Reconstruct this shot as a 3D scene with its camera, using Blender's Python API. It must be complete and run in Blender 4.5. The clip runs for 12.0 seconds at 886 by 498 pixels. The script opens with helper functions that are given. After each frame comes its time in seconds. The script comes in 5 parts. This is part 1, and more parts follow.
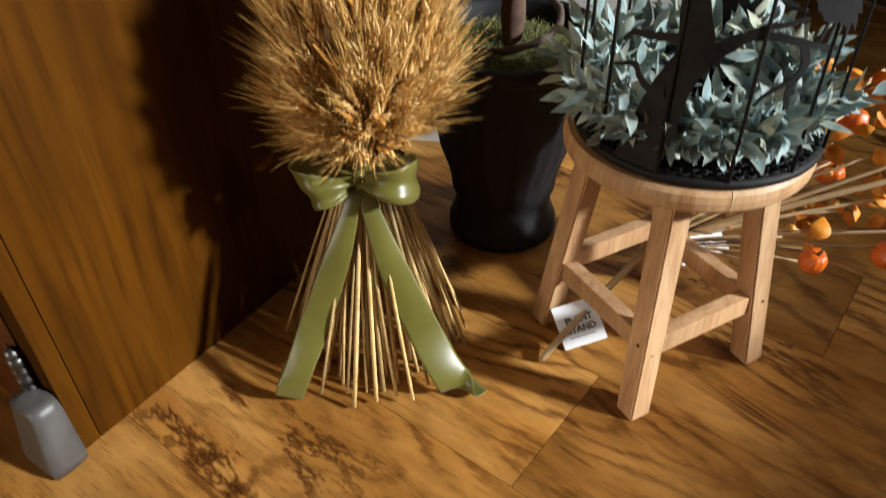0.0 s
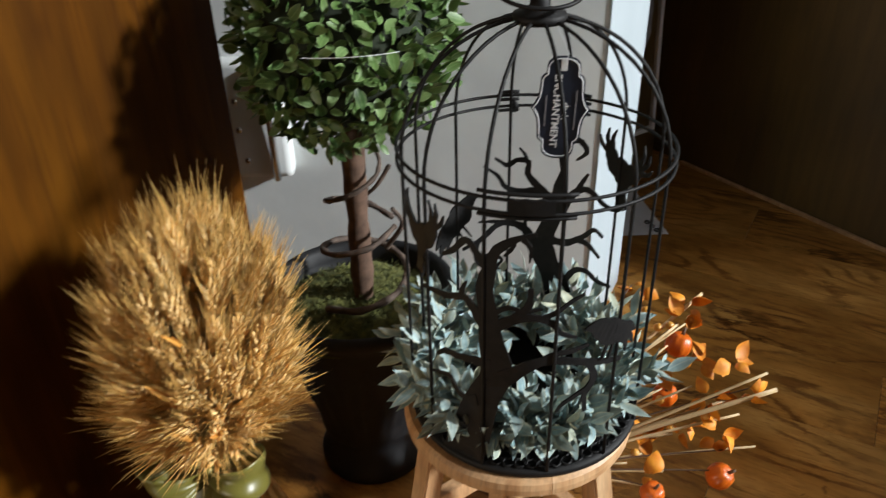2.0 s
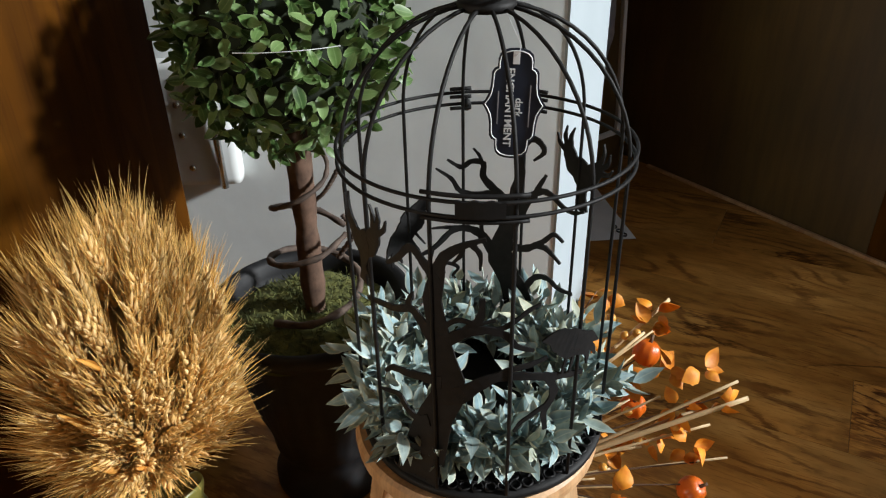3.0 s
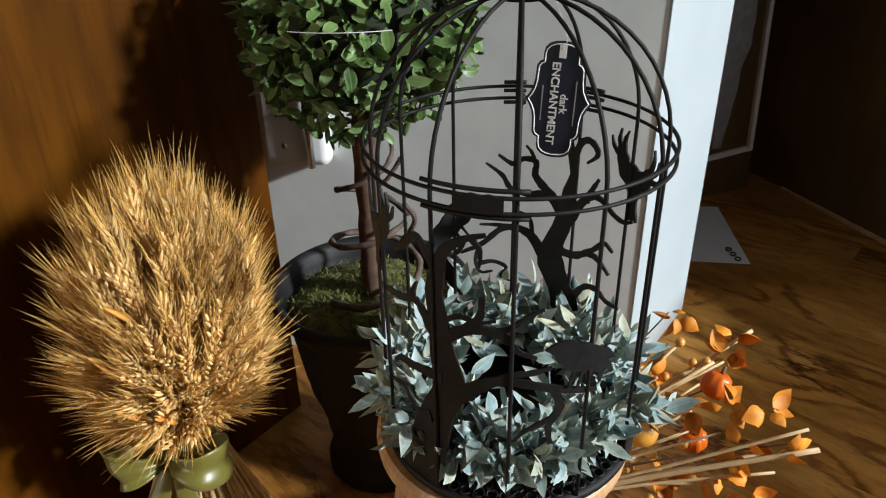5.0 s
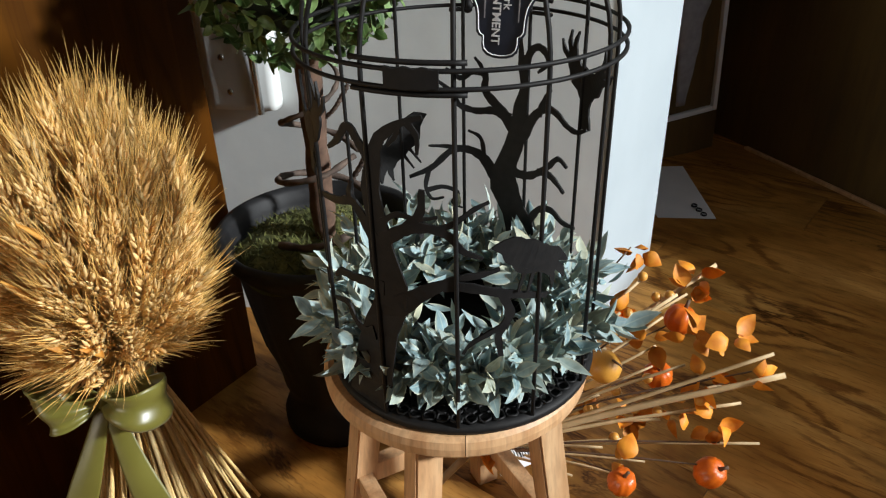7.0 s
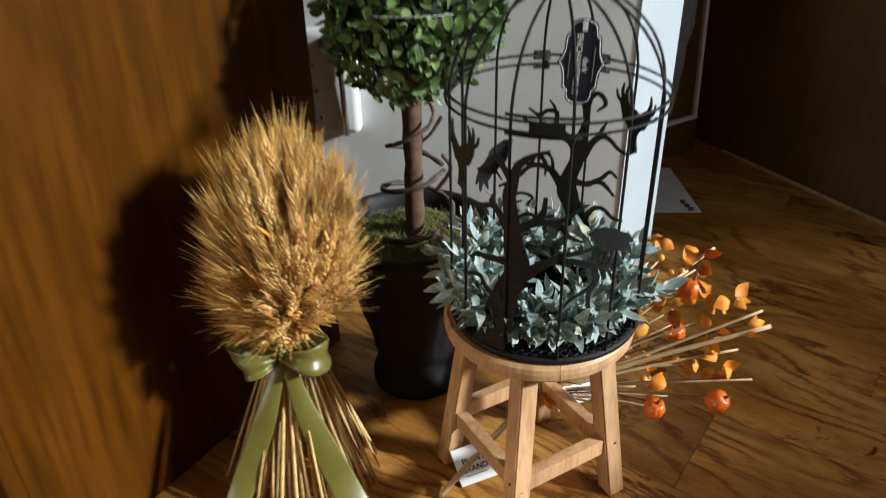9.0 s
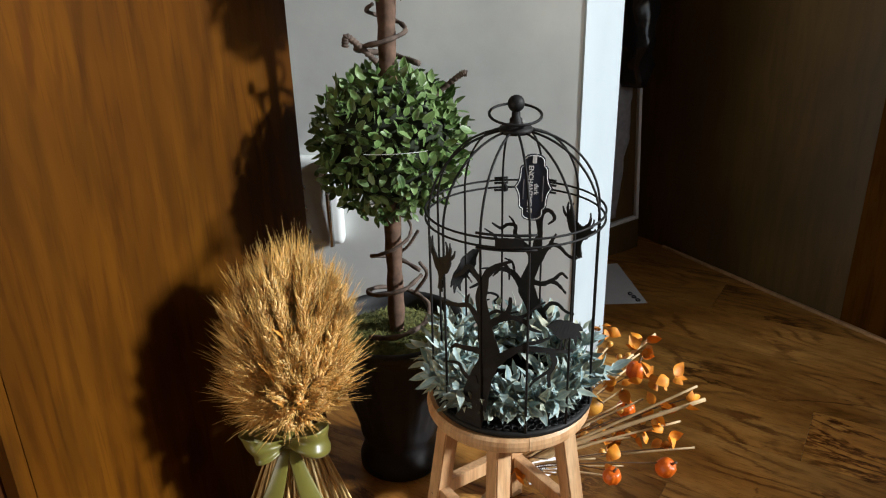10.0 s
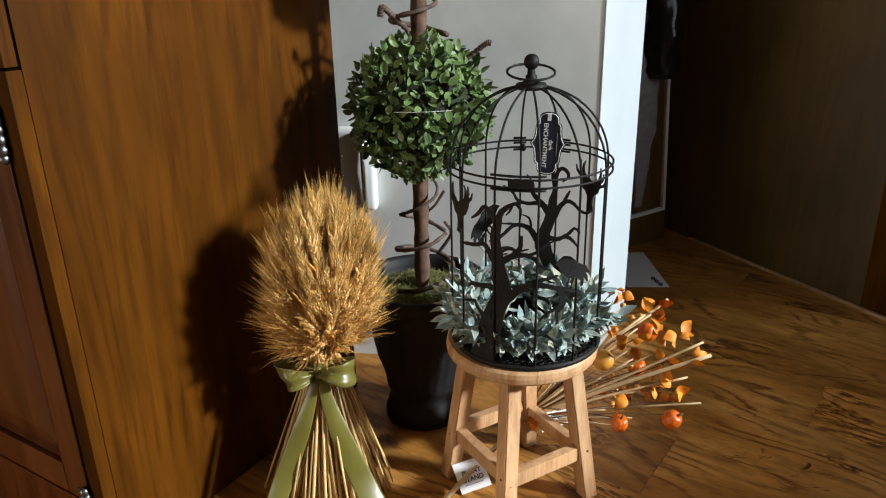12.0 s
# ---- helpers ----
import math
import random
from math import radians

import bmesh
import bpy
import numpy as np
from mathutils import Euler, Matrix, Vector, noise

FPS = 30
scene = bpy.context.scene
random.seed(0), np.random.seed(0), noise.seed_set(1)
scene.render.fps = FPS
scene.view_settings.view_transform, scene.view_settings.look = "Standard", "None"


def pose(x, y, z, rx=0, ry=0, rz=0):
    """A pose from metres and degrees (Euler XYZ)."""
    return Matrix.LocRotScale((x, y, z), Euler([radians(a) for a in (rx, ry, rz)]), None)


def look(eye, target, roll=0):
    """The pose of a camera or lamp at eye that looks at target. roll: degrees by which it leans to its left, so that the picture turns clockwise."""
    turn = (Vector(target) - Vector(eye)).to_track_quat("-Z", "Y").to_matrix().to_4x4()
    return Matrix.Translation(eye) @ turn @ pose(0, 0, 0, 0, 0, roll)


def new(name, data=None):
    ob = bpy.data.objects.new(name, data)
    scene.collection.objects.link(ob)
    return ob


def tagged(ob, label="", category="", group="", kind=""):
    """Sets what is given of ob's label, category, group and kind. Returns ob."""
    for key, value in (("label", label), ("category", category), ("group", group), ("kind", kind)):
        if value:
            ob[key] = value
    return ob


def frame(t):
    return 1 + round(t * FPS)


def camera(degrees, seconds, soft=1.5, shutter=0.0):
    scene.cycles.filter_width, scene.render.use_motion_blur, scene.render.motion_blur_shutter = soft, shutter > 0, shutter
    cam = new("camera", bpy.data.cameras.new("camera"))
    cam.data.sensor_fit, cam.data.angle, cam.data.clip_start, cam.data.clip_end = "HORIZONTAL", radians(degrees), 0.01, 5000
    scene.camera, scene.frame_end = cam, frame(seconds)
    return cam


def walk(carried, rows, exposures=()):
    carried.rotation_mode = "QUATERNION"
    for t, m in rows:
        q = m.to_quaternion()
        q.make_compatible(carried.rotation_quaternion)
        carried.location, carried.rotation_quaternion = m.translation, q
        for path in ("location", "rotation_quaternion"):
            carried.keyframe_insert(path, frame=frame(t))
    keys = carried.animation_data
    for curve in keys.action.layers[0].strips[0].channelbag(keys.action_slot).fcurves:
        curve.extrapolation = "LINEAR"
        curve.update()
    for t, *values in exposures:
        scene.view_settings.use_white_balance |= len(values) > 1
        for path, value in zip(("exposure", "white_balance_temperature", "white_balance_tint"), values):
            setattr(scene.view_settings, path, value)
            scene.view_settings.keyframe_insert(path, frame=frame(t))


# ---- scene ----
cam = camera(62.4, 12.0, soft=1.15, shutter=0.5)
METRES, EYE, TILT, LEAN, TURN = 1.3, 0.672, -38.52, 1.26, 0.0
ROWS = [
    (0.0, 0.0, 0.0, 0.0, 0.0, 0.0, 0.0),
    (0.5, 0.0013, -0.0098, 0.0442, 0.46, 0.15, -0.32),
    (1.0, 0.0107, -0.0255, 0.0495, 0.11, 0.57, -0.14),
    (1.5, 0.0477, -0.0527, 0.102, -2.43, 2.25, 2.08),
    (2.0, 0.0692, -0.0517, 0.1379, -5.72, 8.07, 4.55),
    (2.5, 0.0815, -0.0276, 0.1437, -7.71, 8.38, 5.96),
    (3.0, 0.0907, -0.0154, 0.1411, -7.68, 8.58, 5.82),
    (5.0, 0.1693, -0.0058, 0.135, 2.3, 9.04, -2.08),
    (5.5, 0.1863, -0.0112, 0.1391, 3.9, 8.83, -3.13),
    (6.0, 0.19, -0.0157, 0.1258, 3.95, 8.44, -3.08),
    (6.5, 0.1938, 0.0305, 0.0897, 2.37, 8.67, -1.84),
    (8.5, 0.1124, -0.0222, 0.0376, -1.63, 8.43, 1.07),
    (9.0, 0.0711, -0.1662, 0.0477, -1.8, 8.58, 1.18),
    (9.5, 0.0496, -0.271, 0.0477, -3.08, 10.4, 2.39),
    (10.0, 0.0421, -0.3009, 0.0246, -4.44, 15.99, 3.69),
    (10.5, 0.0316, -0.3219, -0.0113, -4.58, 16.39, 3.72),
    (11.0, 0.0289, -0.3423, -0.0453, -4.05, 16.78, 3.3),
    (11.5, 0.0368, -0.3449, -0.0659, -3.05, 17.1, 2.4),
    (12.0, 0.0577, -0.3501, -0.0773, -1.85, 17.5, 1.36),
]
walk(cam, [(t, pose(0, 0, EYE, TILT, LEAN, TURN) @ pose(METRES * x, METRES * y, METRES * z, 90 + pitch, roll, yaw)) for t, x, y, z, yaw, pitch, roll in ROWS],
     [(0.0, -0.16), (1.0, -0.20), (2.0, -0.26), (8.5, -0.26), (10.0, -0.16), (12.0, -0.12)])

# ---- light: low daylight through a side window ----
SUN_WAY = Vector((0.940, -0.325, 0.435)).normalized()      # towards the sun
world = bpy.data.worlds.new("world")
scene.world = world
world.use_nodes = True
sky = world.node_tree.nodes.new("ShaderNodeTexSky")
sky.sky_type, sky.sun_disc = "NISHITA", False
sky.sun_elevation = math.asin(SUN_WAY.z)
sky.sun_rotation = math.atan2(SUN_WAY.x, SUN_WAY.y)
back = world.node_tree.nodes["Background"]
back.inputs["Strength"].default_value = 0.10
world.node_tree.links.new(sky.outputs["Color"], back.inputs["Color"])
sun = new("sun", bpy.data.lights.new("sun", "SUN"))
sun.data.energy, sun.data.angle, sun.data.color = 6.7, radians(4.0), (0.94, 0.985, 1.0)
sun.matrix_world = look(SUN_WAY * 5, (0, 0, 0))


def window_light(name, at, target, w, h, watts, colour):
    """The sky's light in a window opening."""
    la = new(name, bpy.data.lights.new(name, "AREA"))
    la.data.shape, la.data.size, la.data.size_y, la.data.energy, la.data.color = "RECTANGLE", w, h, watts, colour
    la.matrix_world = look(at, target)
    return la


window_light("sky_in_east_window", (1.86, 0.12, 1.42), (0.94, 0.49, 1.42), 1.5, 1.25, 7.0, (0.82, 0.91, 1.0))
window_light("sky_in_west_window", (-2.44, -1.30, 0.70), (0.2, 0.6, 0.7), 1.3, 0.95, 32.0, (1.0, 0.90, 0.76))


# ---- materials ----
def ramp(nt, stops, fac):
    n = nt.nodes.new("ShaderNodeValToRGB")
    while len(n.color_ramp.elements) < len(stops):
        n.color_ramp.elements.new(0.5)
    for e, (p, c) in zip(n.color_ramp.elements, stops):
        e.position, e.color = p, (*c, 1)
    nt.links.new(fac, n.inputs["Fac"])
    return n.outputs["Color"]


def tex(nt, kind, coord, scale, vec_scale=(1, 1, 1), **inputs):
    m = nt.nodes.new("ShaderNodeMapping")
    m.inputs["Scale"].default_value = vec_scale
    nt.links.new(coord, m.inputs["Vector"])
    n = nt.nodes.new(kind)
    nt.links.new(m.outputs["Vector"], n.inputs["Vector"])
    n.inputs["Scale"].default_value = scale
    for k, val in inputs.items():
        n.inputs[k].default_value = val
    return n


def mixc(nt, a, b, fac, mode="MIX"):
    n = nt.nodes.new("ShaderNodeMix")
    n.data_type, n.blend_type = "RGBA", mode
    for sock, val in (("Factor", fac), ("A", a), ("B", b)):
        i = [s for s in n.inputs if s.name == sock and s.enabled][0]
        if isinstance(val, (int, float)):
            i.default_value = val
        elif isinstance(val, tuple):
            i.default_value = (*val, 1)
        else:
            nt.links.new(val, i)
    return [s for s in n.outputs if s.enabled][0]


def base(name, rough=0.6, metal=0.0, coat=0.0):
    m = bpy.data.materials.new(name)
    m.use_nodes = True
    nt = m.node_tree
    p = nt.nodes["Principled BSDF"]
    p.inputs["Roughness"].default_value = rough
    p.inputs["Metallic"].default_value = metal
    p.inputs["Coat Weight"].default_value = coat
    co = nt.nodes.new("ShaderNodeTexCoord")
    return m, nt, p, co


def bump(nt, p, height, strength, dist=0.002):
    b = nt.nodes.new("ShaderNodeBump")
    b.inputs["Strength"].default_value, b.inputs["Distance"].default_value = strength, dist
    nt.links.new(height, b.inputs["Height"])
    nt.links.new(b.outputs["Normal"], p.inputs["Normal"])


def speckled(name, c1, c2, scale, rough=0.6, metal=0.0, relief=0.3, vary=0.0, sheen=0.0, coat=0.0, detail=4.0, transl=0.0, spec=0.5):
    """A noise-mottled surface; vary: how far single pieces differ in brightness."""
    m, nt, p, co = base(name, rough, metal, coat)
    p.inputs["Specular IOR Level"].default_value = spec
    n = tex(nt, "ShaderNodeTexNoise", co.outputs["Object"], scale, Detail=detail)
    c = ramp(nt, [(0.3, c1), (0.7, c2)], n.outputs["Fac"])
    if vary:
        oi = nt.nodes.new("ShaderNodeObjectInfo")
        ge = nt.nodes.new("ShaderNodeNewGeometry")
        ad = nt.nodes.new("ShaderNodeMath")
        ad.operation = "ADD"
        nt.links.new(oi.outputs["Random"], ad.inputs[0])
        nt.links.new(ge.outputs["Random Per Island"], ad.inputs[1])
        fr = nt.nodes.new("ShaderNodeMath")
        fr.operation = "FRACT"
        nt.links.new(ad.outputs[0], fr.inputs[0])
        v = ramp(nt, [(0.0, (1 - vary,) * 3), (1.0, (1 + vary * 0.6,) * 3)], fr.outputs[0])
        c = mixc(nt, c, v, 1.0, "MULTIPLY")
    nt.links.new(c, p.inputs["Base Color"])
    p.inputs["Sheen Weight"].default_value = sheen
    if transl:
        p.inputs["Transmission Weight"].default_value = 0
        p.inputs["Subsurface Weight"].default_value = transl
        p.inputs["Subsurface Radius"].default_value = (0.004, 0.004, 0.002)
    if relief:
        bump(nt, p, n.outputs["Fac"], relief)
    return m


def leafy(name, tones, edge, vein, rough, scale, edge_amount=0.6, spec=0.4):
    """Leaves whose tone differs from piece to piece, with a paler rim and midrib."""
    m, nt, p, co = base(name, rough)
    p.inputs["Specular IOR Level"].default_value = spec
    oi, ge = nt.nodes.new("ShaderNodeObjectInfo"), nt.nodes.new("ShaderNodeNewGeometry")
    fr = math_node(nt, "FRACT", math_node(nt, "ADD", oi.outputs["Random"], ge.outputs["Random Per Island"]))
    c = ramp(nt, [(k / (len(tones) - 1), t) for k, t in enumerate(tones)], fr)
    n = tex(nt, "ShaderNodeTexNoise", co.outputs["Object"], scale, Detail=5.0)
    c = mixc(nt, c, ramp(nt, [(0.3, (0.68, 0.68, 0.66)), (0.7, (1.24, 1.24, 1.26))], n.outputs["Fac"]), 1.0, "MULTIPLY")
    sep = nt.nodes.new("ShaderNodeSeparateXYZ")
    nt.links.new(co.outputs["UV"], sep.inputs[0])
    off = math_node(nt, "ABSOLUTE", math_node(nt, "SUBTRACT", sep.outputs[0], 0.5))
    worn = math_node(nt, "MULTIPLY", math_node(nt, "MULTIPLY", math_node(nt, "POWER", math_node(nt, "MULTIPLY", off, 2.0), 5.0), n.outputs["Fac"]), 2.0 * edge_amount)
    c = mixc(nt, c, edge, worn)
    c = mixc(nt, c, vein, ramp(nt, [(0.0, (0.55,) * 3), (0.07, (0.0,) * 3)], off))
    nt.links.new(c, p.inputs["Base Color"])
    bump(nt, p, n.outputs["Fac"], 0.25, 0.001)
    return m


def math_node(nt, op, a, b=None):
    n = nt.nodes.new("ShaderNodeMath")
    n.operation = op
    for k, val in enumerate((a, b)):
        if val is None:
            continue
        if isinstance(val, (int, float)):
            n.inputs[k].default_value = val
        else:
            nt.links.new(val, n.inputs[k])
    return n.outputs[0]


def wood(name, dark, mid, light, grain=(30, 30, 1.2), rough=0.45, streak=0.5, coat=0.0, knots=0.0, vary=0.0, relief=0.15, spec=0.5, blotch=0.28, rings=0.0, strips=0.0):
    """Wood with its grain along the axis that has the small scale."""
    m, nt, p, co = base(name, rough, 0.0, coat)
    p.inputs["Specular IOR Level"].default_value = spec
    oi = nt.nodes.new("ShaderNodeObjectInfo")
    off = nt.nodes.new("ShaderNodeVectorMath")
    off.operation = "ADD"
    mul = nt.nodes.new("ShaderNodeMath")
    mul.operation = "MULTIPLY"
    mul.inputs[1].default_value = 37.0
    nt.links.new(oi.outputs["Random"], mul.inputs[0])
    nt.links.new(co.outputs["Object"], off.inputs[0])
    nt.links.new(mul.outputs[0], off.inputs[1])
    v = off.outputs[0]
    warp = tex(nt, "ShaderNodeTexNoise", v, 1.0, tuple(g * 0.12 for g in grain), Detail=2.0)
    wv = nt.nodes.new("ShaderNodeVectorMath")
    wv.operation = "MULTIPLY_ADD"
    nt.links.new(warp.outputs["Color"], wv.inputs[0])
    wv.inputs[1].default_value = (0.05, 0.05, 0.05)
    nt.links.new(v, wv.inputs[2])
    n1 = tex(nt, "ShaderNodeTexNoise", wv.outputs[0], 1.0, grain, Detail=6.0, Roughness=0.62)
    n2 = tex(nt, "ShaderNodeTexNoise", wv.outputs[0], 1.0, tuple(g * 6 for g in grain), Detail=3.0)
    c = ramp(nt, [(0.28, dark), (0.5, mid), (0.72, light)], n1.outputs["Fac"])
    pores = ramp(nt, [(0.35, (1 - streak,) * 3), (0.55, (1, 1, 1))], n2.outputs["Fac"])
    c = mixc(nt, c, pores, 0.8, "MULTIPLY")
    big = tex(nt, "ShaderNodeTexNoise", v, 3.0, Detail=2.0)
    c = mixc(nt, c, ramp(nt, [(0.32, (1 - blotch, 1 - blotch * 1.05, 1 - blotch * 1.1)), (0.68, (1 + blotch * 0.55, 1 + blotch * 0.5, 1 + blotch * 0.45))], big.outputs["Fac"]), 0.9, "MULTIPLY")
    if rings:
        g1 = tex(nt, "ShaderNodeTexNoise", wv.outputs[0], 1.0, tuple(g * 0.32 for g in grain), Detail=2.5, Roughness=0.45, Distortion=0.25)
        fray = tex(nt, "ShaderNodeTexNoise", v, 1.0, tuple(g * 7 for g in grain), Detail=4.0, Roughness=0.7)
        rag = nt.nodes.new("ShaderNodeMath")
        rag.operation, rag.inputs[1].default_value = "MULTIPLY_ADD", 0.034
        nt.links.new(fray.outputs["Fac"], rag.inputs[0])
        nt.links.new(g1.outputs["Fac"], rag.inputs[2])
        mu = nt.nodes.new("ShaderNodeMath")
        mu.operation, mu.inputs[1].default_value = "MULTIPLY", 165.0
        nt.links.new(rag.outputs[0], mu.inputs[0])
        si = nt.nodes.new("ShaderNodeMath")
        si.operation = "SINE"
        nt.links.new(mu.outputs[0], si.inputs[0])
        ma_ = nt.nodes.new("ShaderNodeMath")
        ma_.operation, ma_.inputs[1].default_value, ma_.inputs[2].default_value = "MULTIPLY_ADD", 0.5, 0.5
        nt.links.new(si.outputs[0], ma_.inputs[0])
        lines = ramp(nt, [(0.10, (1.10, 1.10, 1.10)), (0.70, (0.93, 0.90, 0.87)), (0.98, (0.30, 0.21, 0.14))], ma_.outputs[0])
        seen_ = tex(nt, "ShaderNodeTexNoise", v, 6.0, Detail=4.0)
        c = mixc(nt, c, mixc(nt, (1.0, 1.0, 1.0), lines, ramp(nt, [(0.42, (0.06, 0.06, 0.06)), (0.60, (1, 1, 1))], seen_.outputs["Fac"])), rings, "MULTIPLY")
        dash = tex(nt, "ShaderNodeTexNoise", wv.outputs[0], 1.0, tuple(g * (10 if g == min(grain) else 34) for g in grain), Detail=2.0)
        c = mixc(nt, c, ramp(nt, [(0.34, (0.55, 0.46, 0.38)), (0.42, (1, 1, 1))], dash.outputs["Fac"]), rings * 0.8, "MULTIPLY")
    if knots:
        k = tex(nt, "ShaderNodeTexNoise", wv.outputs[0], 1.0, tuple(g * 0.55 for g in grain), Detail=6.0, Roughness=0.72, Distortion=0.6)
        crack = ramp(nt, [(0.47, (1, 1, 1)), (0.495, (0.20, 0.13, 0.09)), (0.53, (0.92, 0.88, 0.85)), (0.64, (1.0, 1.0, 1.0)), (0.69, (0.22, 0.14, 0.09))], k.outputs["Fac"])
        where = tex(nt, "ShaderNodeTexNoise", v, 3.2, Detail=1.0)
        gate = ramp(nt, [(0.50, (0, 0, 0)), (0.62, (1, 1, 1))], where.outputs["Fac"])
        c = mixc(nt, c, mixc(nt, (1.0, 1.0, 1.0), crack, gate), knots, "MULTIPLY")
    if strips:
        sp_ = nt.nodes.new("ShaderNodeSeparateXYZ")
        nt.links.new(wv.outputs[0], sp_.inputs[0])
        wn = nt.nodes.new("ShaderNodeTexWhiteNoise")
        wn.noise_dimensions = "1D"
        nt.links.new(math_node(nt, "FLOOR", math_node(nt, "MULTIPLY", sp_.outputs[0], 1.0 / strips)), wn.inputs["W"])
        c = mixc(nt, c, ramp(nt, [(0.0, (0.86, 0.84, 0.82)), (1.0, (1.12, 1.12, 1.12))], wn.outputs["Value"]), 1.0, "MULTIPLY")
    if vary:
        c = mixc(nt, c, ramp(nt, [(0, (1 - vary,) * 3), (1, (1 + vary,) * 3)], oi.outputs["Random"]), 1.0, "MULTIPLY")
    nt.links.new(c, p.inputs["Base Color"])
    r = ramp(nt, [(0.3, (rough * 0.8,) * 3), (0.7, (min(1, rough * 1.25),) * 3)], n1.outputs["Fac"])
    nt.links.new(r, p.inputs["Roughness"])
    if relief:
        bump(nt, p, n2.outputs["Fac"], relief, 0.001)
    return m


M_FLOOR = wood("oak_laminate", (0.25, 0.096, 0.015), (0.43, 0.196, 0.043), (0.59, 0.31, 0.086), (3.0, 10, 10), 0.42, 0.25, knots=1.0, vary=0.10, spec=0.18, rings=0.72)
M_GAP = speckled("joint_dark", (0.05, 0.025, 0.01), (0.08, 0.04, 0.016), 30)
M_CAB = wood("stained_oak", (0.058, 0.0185, 0.0009), (0.087, 0.0295, 0.0012), (0.122, 0.045, 0.0018), (7, 7, 0.9), 0.6, 0.34, spec=0.06, blotch=0.26, rings=0.42, strips=0.075)
M_CAB_RED = wood("stained_panel", (0.06, 0.013, 0.002), (0.11, 0.026, 0.003), (0.15, 0.042, 0.005), (26, 26, 1.6), 0.38, 0.3)
M_DARKWOOD = wood("dark_panel", (0.085, 0.049, 0.014), (0.118, 0.069, 0.018), (0.155, 0.090, 0.023), (9, 9, 1.2), 0.55, 0.2)
M_PINE = wood("pine", (0.44, 0.23, 0.105), (0.60, 0.355, 0.18), (0.72, 0.47, 0.26), (40, 40, 4), 0.5, 0.22, relief=0.1)
M_GREY = speckled("grey_paint", (0.63, 0.655, 0.655), (0.70, 0.725, 0.715), 16, 0.55, relief=0.5)
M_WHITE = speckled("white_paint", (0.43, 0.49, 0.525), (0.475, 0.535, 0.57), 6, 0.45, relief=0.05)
M_PLASTER = speckled("plaster", (0.30, 0.26, 0.22), (0.36, 0.32, 0.27), 12, 0.8)
M_CEIL = speckled("ceiling_paint", (0.6, 0.57, 0.53), (0.66, 0.63, 0.6), 10, 0.85)
M_BLACK = speckled("black_iron", (0.004, 0.004, 0.0045), (0.010, 0.0095, 0.0095), 120, 0.62, 0.0, 0.15, spec=0.3)
M_POT = speckled("black_resin", (0.004, 0.004, 0.005), (0.010, 0.010, 0.011), 60, 0.62, 0.0, 0.2, spec=0.35)
M_STEEL = speckled("steel", (0.55, 0.56, 0.58), (0.66, 0.67, 0.69), 40, 0.25, 1.0, 0.05)
M_TARNISH = speckled("tarnished_steel", (0.10, 0.10, 0.10), (0.2, 0.2, 0.2), 60, 0.4, 1.0, 0.2)
# near-black green: the shade deep inside the leaf balls, painted as colour
M_CORE_SHADE = speckled("core_shade", (0.008, 0.014, 0.006), (0.018, 0.026, 0.01), 60, 0.9)
M_LEAF = leafy("green_leaf", [(0.036, 0.085, 0.020), (0.070, 0.140, 0.034), (0.105, 0.19, 0.052), (0.165, 0.26, 0.092), (0.085, 0.155, 0.04)], (0.30, 0.37, 0.19), (0.20, 0.29, 0.12), 0.42, 60, 0.5)
M_SAGE = leafy("sage_leaf", [(0.19, 0.30, 0.325), (0.28, 0.40, 0.43), (0.36, 0.47, 0.47), (0.23, 0.335, 0.335), (0.32, 0.44, 0.465), (0.41, 0.42, 0.30), (0.26, 0.38, 0.40)], (0.60, 0.57, 0.40), (0.46, 0.53, 0.47), 0.62, 70, 0.8, 0.3)
M_WHEAT = speckled("wheat_ear", (0.72, 0.43, 0.13), (0.92, 0.69, 0.36), 110, 0.7, vary=0.28, spec=0.2)
M_AWN = speckled("wheat_awn", (0.70, 0.39, 0.095), (0.88, 0.60, 0.23), 20, 0.6, vary=0.25, spec=0.25)
M_HUSK = speckled("dry_husk", (0.50, 0.20, 0.025), (0.70, 0.36, 0.07), 70, 0.6, vary=0.2)
M_STRAW = wood("straw", (0.46, 0.29, 0.10), (0.66, 0.46, 0.19), (0.80, 0.60, 0.30), (120, 120, 5), 0.45, 0.25, vary=0.3, relief=0.0)
M_RIBBON = speckled("satin", (0.115, 0.104, 0.016), (0.155, 0.142, 0.028), 18, 0.36, relief=0.04, sheen=0.08, spec=0.6)
M_MOSS = speckled("moss", (0.045, 0.056, 0.013), (0.155, 0.155, 0.04), 90, 0.95, relief=1.0, vary=0.3)
M_BARK = speckled("bark", (0.06, 0.032, 0.02), (0.15, 0.085, 0.055), 60, 0.85, relief=0.8)
M_VINE = speckled("vine_bark", (0.04, 0.026, 0.02), (0.13, 0.09, 0.068), 70, 0.8, relief=0.6)
M_PUMP = speckled("pumpkin", (0.55, 0.085, 0.006), (0.75, 0.16, 0.010), 40, 0.35, relief=0.1)
M_GOURD = speckled("gourd", (0.60, 0.26, 0.035), (0.72, 0.36, 0.06), 40, 0.4, relief=0.1)
M_BERRY = speckled("berry", (0.62, 0.27, 0.04), (0.75, 0.38, 0.08), 50, 0.35, relief=0.1, vary=0.2)
M_FALL = speckled("fall_leaf", (0.68, 0.20, 0.010), (0.84, 0.34, 0.020), 60, 0.6, vary=0.3)
